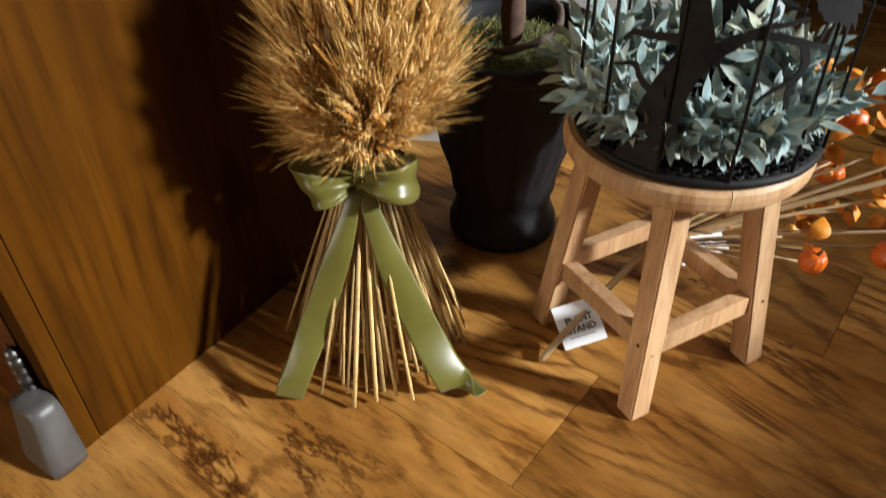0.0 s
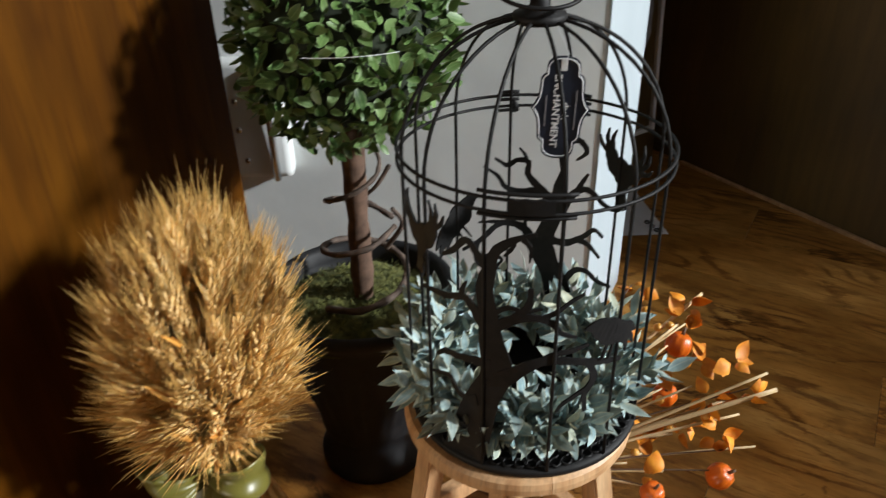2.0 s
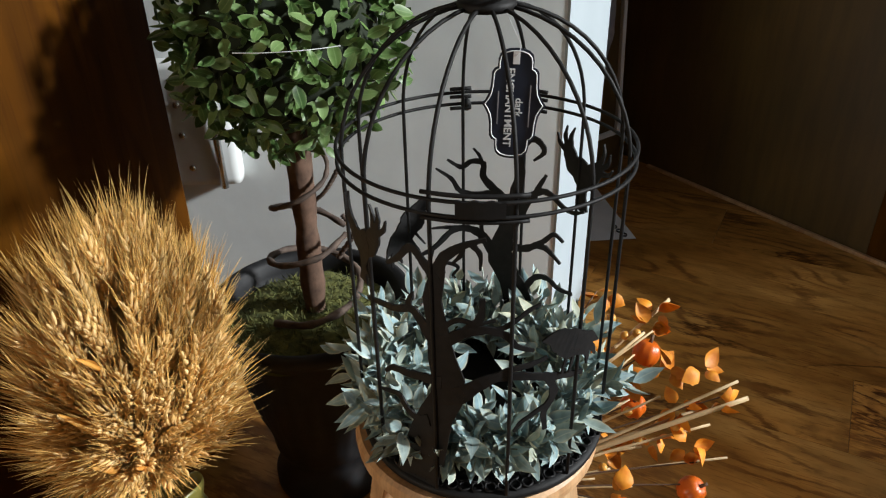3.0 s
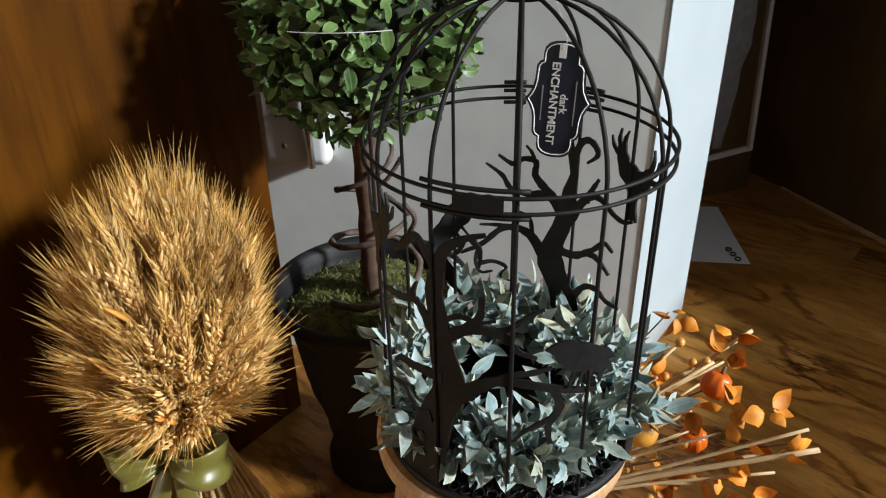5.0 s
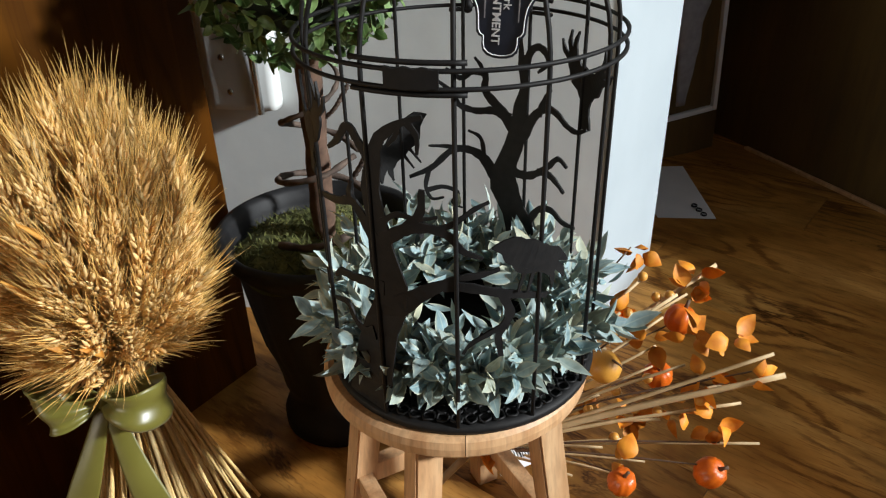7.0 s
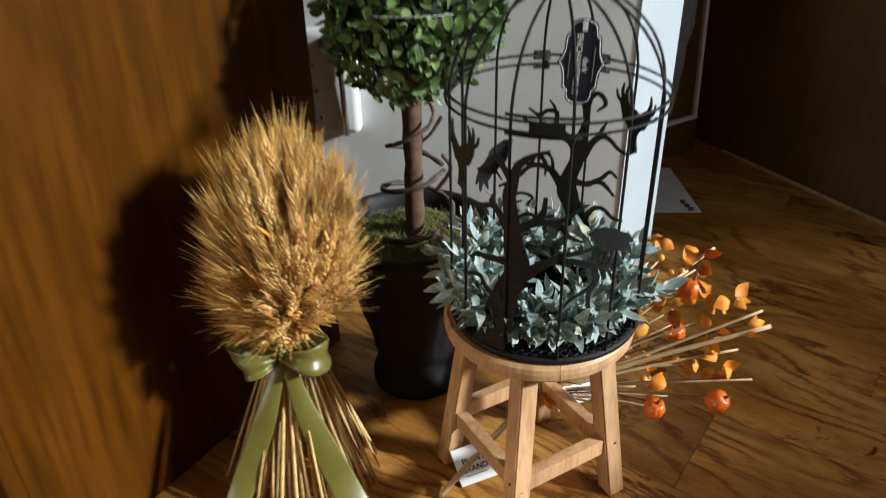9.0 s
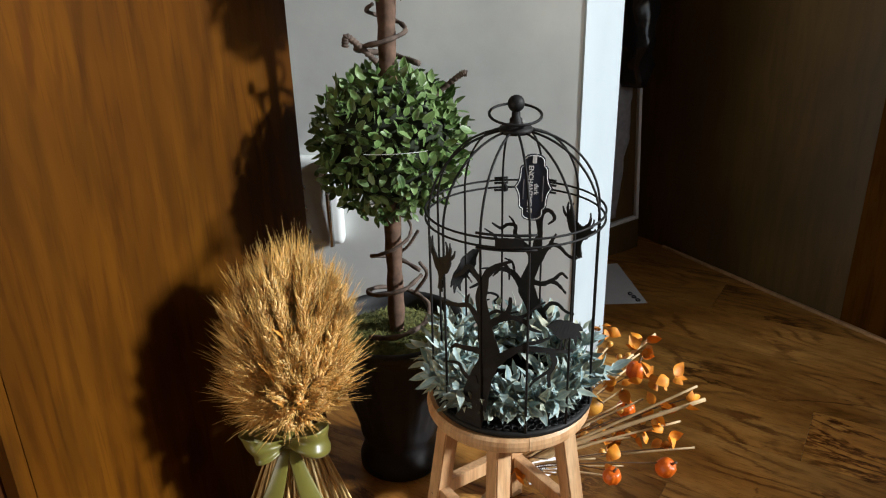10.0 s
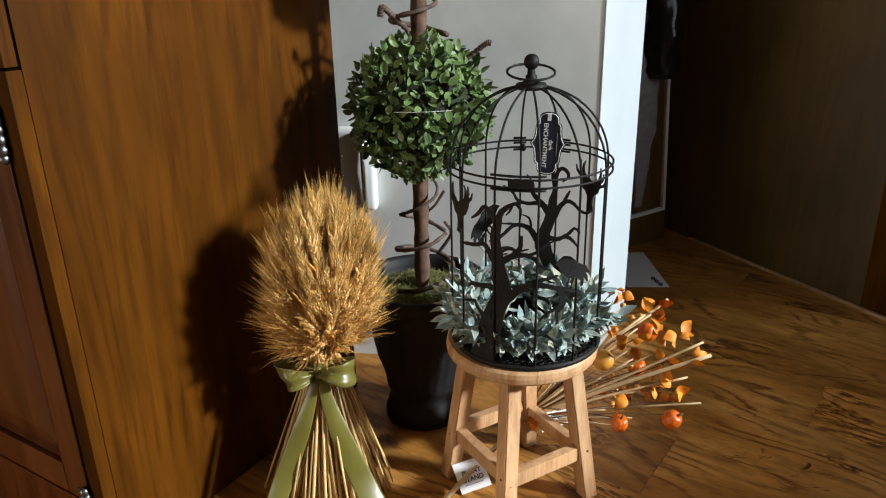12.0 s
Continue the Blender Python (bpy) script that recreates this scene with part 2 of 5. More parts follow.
M_RAFFIA = speckled("raffia", (0.50, 0.34, 0.17), (0.68, 0.50, 0.28), 50, 0.6, vary=0.2)
M_STEM = speckled("wired_stem", (0.10, 0.055, 0.03), (0.18, 0.10, 0.06), 60, 0.8)
M_PAPER = speckled("paper", (0.74, 0.75, 0.77), (0.80, 0.81, 0.82), 20, 0.7, relief=0.03)
M_INK = speckled("ink", (0.02, 0.02, 0.025), (0.03, 0.03, 0.035), 20, 0.6)
# near-black without gloss: the shade in the cabinet's gaps, put into a colour
M_GAP_SHADE = speckled("groove_shade", (0.002, 0.0015, 0.001), (0.003, 0.002, 0.0015), 30, 1.0, relief=0.0, spec=0.0)
M_TAG = speckled("tag_navy", (0.012, 0.017, 0.030), (0.02, 0.028, 0.048), 30, 0.28, relief=0.02, spec=0.7)
M_TAGINK = speckled("tag_white", (0.70, 0.72, 0.74), (0.76, 0.78, 0.8), 30, 0.5, relief=0.0)
M_BAG = speckled("black_plastic", (0.008, 0.008, 0.009), (0.014, 0.014, 0.016), 30, 0.18, relief=0.1)
M_CLOTH = speckled("grey_sheet", (0.24, 0.235, 0.25), (0.33, 0.325, 0.34), 60, 0.45)
M_GUARD = speckled("grey_guard", (0.065, 0.06, 0.055), (0.10, 0.095, 0.09), 30, 0.45)


# ---- builders ----
def mesh_of(bm, name, mat, smooth=True):
    me = bpy.data.meshes.new(name)
    bm.to_mesh(me)
    bm.free()
    me.materials.append(mat)
    if smooth:
        me.polygons.foreach_set("use_smooth", [True] * len(me.polygons))
    return me


def part(name, bm, mat, parent=None, label="", m=None, smooth=False):
    ob = new(name, mesh_of(bm, name, mat, smooth))
    if parent is not None:
        ob.parent = parent
    if m is not None:
        ob.matrix_basis = m
    if label:
        ob["label"] = label
    return ob


def thing(name, m, label, category, group="", kind=""):
    ob = new(name)
    ob.empty_display_size = 0.05
    ob.matrix_basis = m
    return tagged(ob, label, category, group, kind)


def box(bm, x0, x1, y0, y1, z0, z1, bevel=0.0):
    r = bmesh.ops.create_cube(bm, size=1, matrix=Matrix.LocRotScale(((x0 + x1) / 2, (y0 + y1) / 2, (z0 + z1) / 2), None, (x1 - x0, y1 - y0, z1 - z0)))
    if bevel:
        es = list({e for v in r["verts"] for e in v.link_edges})
        bmesh.ops.bevel(bm, geom=es, offset=bevel, segments=2, affect="EDGES", profile=0.7)
    return bm


def boxed(x0, x1, y0, y1, z0, z1, bevel=0.0):
    return box(bmesh.new(), x0, x1, y0, y1, z0, z1, bevel)


def tube(bm, pts, radii, seg=8, closed=False, flat=1.0):
    """A tube along points; flat squeezes it across its second axis."""
    pts = [Vector(p) for p in pts]
    n = len(pts)
    if not hasattr(radii, "__len__"):
        radii = [radii] * n
    rings, prev = [], None
    for i, p in enumerate(pts):
        a = pts[i - 1] if (i or closed) else p
        b = pts[(i + 1) % n] if (i < n - 1 or closed) else p
        d = (b - a).normalized()
        ref = prev if prev is not None else (Vector((0, 0, 1)) if abs(d.z) < 0.9 else Vector((1, 0, 0)))
        u = (ref - d * ref.dot(d)).normalized()
        w = d.cross(u)
        prev = u
        rings.append([bm.verts.new(p + (u * math.cos(t) + w * math.sin(t) * flat) * radii[i]) for t in (2 * math.pi * k / seg for k in range(seg))])
    for i in range(n if closed else n - 1):
        r0, r1 = rings[i], rings[(i + 1) % n]
        for k in range(seg):
            bm.faces.new((r0[k], r0[(k + 1) % seg], r1[(k + 1) % seg], r1[k]))
    if not closed:
        bm.faces.new(rings[0][::-1])
        bm.faces.new(rings[-1])
    return bm


def lathe(bm, profile, seg=48, wobble=None):
    rings = []
    for r, z in profile:
        rings.append([bm.verts.new(((r + (wobble(t, z) if wobble else 0)) * math.cos(t), (r + (wobble(t, z) if wobble else 0)) * math.sin(t), z))
                      for t in (2 * math.pi * k / seg for k in range(seg))])
    for a, b in zip(rings, rings[1:]):
        for k in range(seg):
            bm.faces.new((a[k], a[(k + 1) % seg], b[(k + 1) % seg], b[k]))
    bm.faces.new(rings[0][::-1])
    bm.faces.new(rings[-1])
    return bm


def ball(bm, c, r, sx=1, sy=1, sz=1, u=16, v=10):
    bmesh.ops.create_uvsphere(bm, u_segments=u, v_segments=v, radius=r, matrix=Matrix.Translation(c) @ Matrix.Diagonal((sx, sy, sz, 1)))
    return bm


def curve3(pts, n):
    """Smooth points through a few control points."""
    P = [Vector(p) for p in pts]
    P = [P[0] * 2 - P[1]] + P + [P[-1] * 2 - P[-2]]
    out, k = [], len(P) - 3
    for i in range(n + 1):
        s = min(i / n * k, k - 1e-6)
        j = int(s)
        t = s - j
        a, b, c, d = P[j:j + 4]
        out.append(0.5 * ((2 * b) + (c - a) * t + (2 * a - 5 * b + 4 * c - d) * t * t + (3 * b - a - 3 * c + d) * t ** 3))
    return out


def aim(p, d, roll=0.0, s=1.0):
    """A pose at p whose z axis points along d."""
    return Matrix.Translation(p) @ Vector(d).to_track_quat("Z", "Y").to_matrix().to_4x4() @ Matrix.Rotation(roll, 4, "Z") @ Matrix.Scale(s, 4)


def words(text, size, m, mat, parent, name="lettering"):
    cu = bpy.data.curves.new(name, "FONT")
    cu.body, cu.size, cu.align_x, cu.align_y, cu.extrude = text, size, "CENTER", "CENTER", 0.0002
    cu.offset = size * 0.018
    tmp = bpy.data.objects.new(name, cu)
    me = bpy.data.meshes.new_from_object(tmp)
    bpy.data.objects.remove(tmp)
    me.materials.clear()
    me.materials.append(mat)
    ob = new(name, me)
    ob.parent, ob.matrix_basis = parent, m
    return ob


# ---- the room ----
CAB = 56.7          # heading of the cabinet's side
PLANK = -38.0       # heading of the floor boards
EAST = -65.7        # heading of the far side wall


def heading(x, y, deg, z=0.0):
    return pose(x, y, z, 0, 0, deg)


floor = tagged(part("floor", boxed(-2.6, 3.2, -2.6, 3.2, -0.06, -0.006), M_GAP), "rustic brown oak laminate floor of long boards", "floor", kind="structure")

# far side wall, and outside the view a window wall that lets the low sun in
wall_e = thing("wall_east", heading(0.985, 1.87, EAST), "dark brown panelled wall with a pale base strip", "wall", kind="structure")
part("wall_panel", boxed(-0.22, 0.618, 0.012, 0.07, 0, 3.0), M_DARKWOOD, wall_e)
# the wall's sunlit end, its light put into an orange-brown oak tone
part("wall_panel", boxed(0.620, 0.80, 0.008, 0.07, 0, 3.0, 0.002), M_CAB, wall_e)
part("base_strip", boxed(0.0, 0.79, -0.004, 0.006, 0, 0.008, 0.002), M_PINE, wall_e, "thin pale wooden strip along the floor")
wall_j = tagged(part("wall_jog", boxed(0, 1.2, 0, 0.08, 0, 3.0), M_PLASTER, None, "", heading(1.318, 1.143, 10.0)), "plain plastered room wall", "wall", kind="structure")
SILL, HEAD, W0, W1 = 0.735, 2.92, 0.35, 1.95
wall_wn = thing("wall_window", heading(1.50, -0.92, 68.0), "plain plastered wall with a wide window", "wall", kind="structure")
for bx in ((-1.9, W0, -0.10, 0, 0, 3.0), (W1, 2.6, -0.10, 0, 0, 3.0), (W0, W1, -0.10, 0, 0, SILL), (W0, W1, -0.10, 0, HEAD, 3.0)):
    part("wall_panel", boxed(*bx), M_PLASTER, wall_wn)
wall_n = thing("wall_north", heading(0.915, 2.02, EAST - 90), "dark brown wall in the recess beside the white post", "wall", kind="structure")
part("wall_panel", boxed(-0.1, 3.6, -0.12, 0, 0, 3.0), M_DARKWOOD, wall_n)
for k, x in enumerate((0.012, 0.052, 0.10)):
    part("batten", boxed(x, x + 0.026, 0.001, 0.012 + 0.004 * k, 0, 3.0, 0.003), M_DARKWOOD, wall_n)
wall_w = thing("wall_west", heading(-2.5, -2.6, 90.0), "plain plastered room wall with a window", "wall", kind="structure")
for bx in ((0, 0.65, 0, 0.1, 0, 3.0), (1.95, 5.8, 0, 0.1, 0, 3.0), (0.65, 1.95, 0, 0.1, 0, 0.2), (0.65, 1.95, 0, 0.1, 1.2, 3.0)):
    part("wall_panel", boxed(*bx), M_PLASTER, wall_w)
wall_s = tagged(part("wall_south", boxed(-2.5, 3.2, -2.6, -2.5, 0, 3.0), M_PLASTER), "plain plastered room wall", "wall", kind="structure")
ceiling = tagged(part("ceiling", boxed(-2.6, 3.2, -2.6, 3.2, 3.0, 3.06), M_CEIL), "plain pale painted ceiling", "ceiling", kind="structure")

# grey wall with a white return
G0, G1 = Vector((0.456, 1.081)), Vector((0.606, 1.313))
GREY = -9.0
bm = bmesh.new()
gd = Vector((math.cos(radians(GREY)), math.sin(radians(GREY))))
far = G0 - gd * 2.2
pts = [far, G0, G1, G1 - gd * 2.2]
lo = [bm.verts.new((*p, 0)) for p in pts]
hi = [bm.verts.new((*p, 3.0)) for p in pts]
for i in range(4):
    bm.faces.new((lo[i], lo[(i + 1) % 4], hi[(i + 1) % 4], hi[i]))
bm.faces.new(lo[::-1])
bm.faces.new(hi)
grey_wall = tagged(part("wall_partition", bm, M_GREY), "smooth grey-painted partition wall with small dents", "wall", kind="structure")
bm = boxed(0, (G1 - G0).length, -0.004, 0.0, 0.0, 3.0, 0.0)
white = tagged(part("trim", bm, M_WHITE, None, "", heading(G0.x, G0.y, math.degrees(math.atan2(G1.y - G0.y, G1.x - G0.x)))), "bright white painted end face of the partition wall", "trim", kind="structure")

# ---- cabinet ----
CAB_D, CAB_W = 0.615, 0.92
cabinet = thing("cabinet", heading(-0.412, 0.497, CAB), "tall stained oak cabinet with raised-panel doors", "cabinet")
part("side_panel", boxed(0.021, CAB_D, 0, 0.02, 0.0, 2.0, 0.0015), M_CAB, cabinet)
part("back_panel", boxed(CAB_D - 0.012, CAB_D - 0.001, 0.022, CAB_W, 0.0, 2.0), M_CAB, cabinet)
part("top_panel", boxed(0.0, CAB_D, 0.0, CAB_W, 2.003, 2.03, 0.003), M_CAB, cabinet)
part("side_panel", boxed(0.021, CAB_D, CAB_W + 0.002, CAB_W + 0.022, 0.0, 2.0, 0.0015), M_CAB, cabinet)
part("stile", boxed(0, 0.0202, 0, 0.030, 0.0, 0.769, 0.001), M_CAB, cabinet)
part("plinth", boxed(0.002, 0.019, 0.032, CAB_W, 0.0, 0.105, 0.002), M_CAB_RED, cabinet)
# black sheet added behind the doors so that their gaps look shaded
part("gap_shade_sheet", boxed(0.022, 0.03, 0.022, CAB_W, 0.106, 1.99), M_GAP_SHADE, cabinet)


def panel_door(v0, v1, z0, z1, u=0.0, stile=0.055):
    """A frame-and-panel door whose outer face lies at depth u."""
    frame_ob = part("door", box(bmesh.new(), u, u + 0.019, v0, v0 + stile, z0, z1, 0.003), M_CAB_RED, cabinet, "reddish stained panelled door")
    for nm, bx in (("door_stile", (v1 - stile, v1, z0, z1)), ("rail", (v0 + stile + 0.001, v1 - stile - 0.001, z0, z0 + stile)), ("rail", (v0 + stile + 0.001, v1 - stile - 0.001, z1 - stile, z1))):
        part(nm, boxed(u, u + 0.019, *bx[:2], *bx[2:], 0.003), M_CAB_RED, frame_ob)
    a, b, c, d = v0 + stile + 0.002, v1 - stile - 0.002, z0 + stile + 0.002, z1 - stile - 0.002
    bm = bmesh.new()
    loops = []
    for inset, depth in ((0.0, 0.012), (0.006, 0.004), (0.012, 0.012), (0.045, 0.005)):
        loops.append([bm.verts.new((u + depth, y, z)) for y, z in ((a + inset, c + inset), (b - inset, c + inset), (b - inset, d - inset), (a + inset, d - inset))])
    for p, q in zip(loops, loops[1:]):
        for i in range(4):
            bm.faces.new((p[i], q[i], q[(i + 1) % 4], p[(i + 1) % 4]))
    bm.faces.new(loops[-1][::-1])
    part("panel", bm, M_CAB_RED, frame_ob)
    return frame_ob


door_l = panel_door(0.0375, 0.47, 0.112, 0.755)
panel_door(0.474, CAB_W, 0.112, 0.755)
part("upper_door", boxed(0.0, 0.0175, 0.0, 0.458, 0.773, 1.98, 0.002), M_CAB, cabinet, "overlaid upper oak door")
part("upper_door", boxed(0.0, 0.0175, 0.462, CAB_W, 0.773, 1.98, 0.002), M_CAB, cabinet, "overlaid upper oak door")
# black filler strips round the upper doors, painted shade of the grooves
part("gap_shade", boxed(0.0186, 0.0206, 0.003, 0.02, 0.770, 1.98), M_GAP_SHADE, cabinet)
part("rail", boxed(0.0, 0.0202, 0.0315, CAB_W, 0.757, 0.769, 0.001), M_CAB, cabinet)
part("gap_shade", boxed(0.003, 0.0175, 0.003, CAB_W, 0.7694, 0.7726), M_GAP_SHADE, cabinet)
for hz in (0.690, 0.112):
    bm = bmesh.new()
    tube(bm, [(-0.007, 0.034, hz - 0.026 + 0.00325 * k) for k in range(17)], [0.0092 if k % 4 else 0.0070 for k in range(17)], 14)
    ball(bm, (-0.007, 0.034, hz - 0.030), 0.008, u=12, v=8)
    ball(bm, (-0.007, 0.034, hz + 0.030), 0.008, u=12, v=8)
    box(bm, -0.0022, 0.0005, 0.0405, 0.064, hz - 0.022, hz + 0.022, 0.001)
    part("hinge", bm, M_TARNISH, cabinet, "tarnished steel barrel hinge", smooth=True)
bm = boxed(-0.045, -0.001, -0.016, 0.044, 0.0, 0.095, 0.014)
bmesh.ops.scale(bm, vec=(0.75, 0.8, 1), space=Matrix.Translation((0, -0.02, 0)), verts=[v for v in bm.verts if v.co.z > 0.06])
part("foot", bm, M_GUARD, cabinet, "grey rounded corner foot", smooth=True)

# ---- stool ----
STOOL = (0.239, 0.661)
SEAT_Z = 0.30
stool = thing("stool", heading(*STOOL, 28.0), "small natural pine plant stand stool with a round seat", "stool")
SC = heading(*STOOL, 28.0).inverted() @ Vector((0.242, 0.663, 0))
for side in (-1, 1):
    bm = bmesh.new()
    lathe(bm, [(0.112, SEAT_Z - 0.026), (0.121, SEAT_Z - 0.0235), (0.1245, SEAT_Z - 0.019), (0.1255, SEAT_Z - 0.011), (0.1245, SEAT_Z - 0.004), (0.121, SEAT_Z)], 72)
    bmesh.ops.rotate(bm, verts=bm.verts, cent=(0, 0, 0), matrix=Matrix.Rotation(radians(61), 3, "Z"))
    geom = bm.verts[:] + bm.edges[:] + bm.faces[:]
    nrm = Vector((math.cos(radians(-27)), math.sin(radians(-27)), 0))
    r = bmesh.ops.bisect_plane(bm, geom=geom, plane_co=nrm * (0.006 + side * 0.00035), plane_no=nrm, clear_inner=side > 0, clear_outer=side < 0)
    bmesh.ops.holes_fill(bm, edges=[e for e in bm.edges if e.is_boundary])
    part("seat_board", bm, M_PINE, stool, m=Matrix.Translation(SC), smooth=False)


def leaning_post(a, b, wa, wb):
    bm = bmesh.new()
    vs = [bm.verts.new(p + Vector((dx * w, dy * w, 0))) for p, w in ((a, wa), (b, wb)) for dx, dy in ((-1, -1), (1, -1), (1, 1), (-1, 1))]
    for f in ((0, 3, 2, 1), (4, 5, 6, 7), (0, 1, 5, 4), (1, 2, 6, 5), (2, 3, 7, 6), (3, 0, 4, 7)):
        bm.faces.new([vs[i] for i in f])
    bmesh.ops.bevel(bm, geom=list(bm.edges), offset=0.0018, segments=2, affect="EDGES")
    return bm


FOOT, TOPX = 0.0880, 0.060
for sx, sy in ((-1, -1), (1, -1), (1, 1), (-1, 1)):
    part("leg", leaning_post(Vector((sx * FOOT, sy * FOOT, 0)), Vector((sx * TOPX, sy * TOPX, SEAT_Z - 0.0265)), 0.0135, 0.0135), M_PINE, stool)
for k, zr in enumerate((0.092, 0.088, 0.10, 0.096)):
    e = FOOT + (TOPX - FOOT) * zr / 0.27
    m = Matrix.Rotation(k * math.pi / 2, 4, "Z")
    part("stretcher", boxed(-e + 0.014, e - 0.014, -e - 0.0085, -e + 0.0085, zr - 0.013, zr + 0.013, 0.002), M_PINE, stool, m=m)
    part("corner_brace", boxed(-0.038, 0.038, -0.06, -0.046, SEAT_Z - 0.046, SEAT_Z - 0.0265, 0.002), M_PINE, stool, m=m)
    for sx in (-1, 1):
        bm = bmesh.new()
        bmesh.ops.create_cone(bm, cap_ends=True, segments=10, radius1=0.0022, radius2=0.0022, depth=0.0012,
                              matrix=Matrix.Translation((sx * (e + 0.002), -e - 0.0134, zr + 0.004 * sx)) @ Matrix.Rotation(math.pi / 2, 4, "X"))
        part("nail_hole", bm, M_GAP, stool, m=m)

# ---- birdcage ----
CX, CY, CZ = 0.249, 0.664, SEAT_Z
cage = thing("birdcage", heading(CX, CY, 0, CZ), "black wire birdcage with a domed top and cut-out trees and birds", "birdcage")
RC, RING_Z, DOME = 0.1205, 0.293, 0.118


def on_drum(deg, z, r=RC):
    return Vector((r * math.cos(radians(deg)), r * math.sin(radians(deg)), z))


part("base_plate", lathe(bmesh.new(), [(0.116, 0.0005), (0.1215, 0.0015), (0.1225, 0.005), (0.1215, 0.009), (0.112, 0.010), (0.108, 0.006)], 64), M_BLACK, cage, smooth=True)
bm = bmesh.new()
for r, n, sz in ((0.113, 62, 0.0052), (0.103, 56, 0.0052), (0.093, 50, 0.0050)):
    for k in range(n):
        a = math.tau * (k + (0.5 if r == 0.103 else 0)) / n
        tube(bm, [(r * math.cos(a) + sz * math.cos(t), r * math.sin(a) + sz * math.sin(t), 0.0115 + 0.001 * math.sin(3 * t + k)) for t in (math.tau * j / 8 for j in range(8))], 0.0013, 4, True)
part("lace_border", bm, M_BLACK, cage, "pierced black lacework border", smooth=True)
for k in range(12):
    a = 88 + 30 * k
    pts = [on_drum(a, 0.009), on_drum(a, 0.15), on_drum(a, RING_Z)]
    pts += [Vector((RC * math.cos(b) * math.cos(radians(a)), RC * math.cos(b) * math.sin(radians(a)), RING_Z + DOME * math.sin(b))) for b in (0.12 * j for j in range(1, 13))]
    part("wire", tube(bmesh.new(), pts, 0.0017, 6), M_BLACK, cage, smooth=True)
for z, r in ((RING_Z - 0.003, RC + 0.0045), (RING_Z + 0.0085, RC + 0.0045)):
    part("hoop", tube(bmesh.new(), [on_drum(j * 5, z, r) for j in range(72)], 0.0017, 6, True), M_BLACK, cage, smooth=True)
for a0, a1 in ((84, 94), (48, 57)):
    for z in (RING_Z - 0.006, RING_Z + 0.0055, RING_Z + 0.0135):
        part("clasp_rod", tube(bmesh.new(), [on_drum(a0 + (a1 - a0) * j / 4, z, RC + 0.0005) for j in range(5)], 0.0019, 6), M_BLACK, cage, smooth=True)
part("clasp", ball(bmesh.new(), on_drum(86, RING_Z - 0.004, RC + 0.004), 0.005, 1, 1, 1.3, 10, 6), M_BLACK, cage, smooth=True)
TOP = RING_Z + DOME
part("cap", lathe(bmesh.new(), [(0.021, TOP - 0.005), (0.0235, TOP - 0.001), (0.022, TOP + 0.003), (0.010, TOP + 0.006), (0.0085, TOP + 0.010), (0.0085, TOP + 0.014), (0.006, TOP + 0.016), (0.0055, TOP + 0.026)], 24), M_BLACK, cage, smooth=True)
part("finial", ball(bmesh.new(), (0, 0, TOP + 0.034), 0.0115), M_BLACK, cage, smooth=True)
hr = Matrix.Translation((0, 0.004, TOP + 0.019)) @ Matrix.Rotation(radians(12), 4, "X")
part("carry_ring", tube(bmesh.new(), [hr @ Vector((0.035 * math.cos(t), 0.035 * math.sin(t), 0)) for t in (math.tau * j / 40 for j in range(40))], 0.0020, 6, True), M_BLACK, cage, smooth=True)


def drum_strip(bm, pts, widths, r=RC - 0.001, thick=0.0009, n=20):
    """A flat cut-out band on the cage's drum: points in degrees and metres, widths in metres."""
    c = curve3([(radians(a) * r, z, 0) for a, z in pts], n)
    rows_ = []
    for i, p in enumerate(c):
        d = (c[min(i + 1, n)] - c[max(i - 1, 0)]).normalized()
        s = Vector((-d.y, d.x, 0))
        f = i / n * (len(widths) - 1)
        j = min(int(f), len(widths) - 2)
        w = widths[j] + (widths[j + 1] - widths[j]) * (f - j)
        w *= 1 + 0.10 * math.sin(9.0 * f + pts[0][0])
        rows_.append([bm.verts.new(on_drum(math.degrees(q.x / r), q.y, r + o)) for q, o in ((p - s * w / 2, -thick), (p + s * w / 2, -thick), (p + s * w / 2, thick), (p - s * w / 2, thick))])
    for a, b in zip(rows_, rows_[1:]):
        for k in range(4):
            bm.faces.new((a[k], b[k], b[(k + 1) % 4], a[(k + 1) % 4]))
    bm.faces.new(rows_[0])
    bm.faces.new(rows_[-1][::-1])


def cutout_tree(limbs):
    bm = bmesh.new()
    for pts, widths in limbs:
        drum_strip(bm, [(a, z - CZ) for a, z in pts], widths)
    return bm


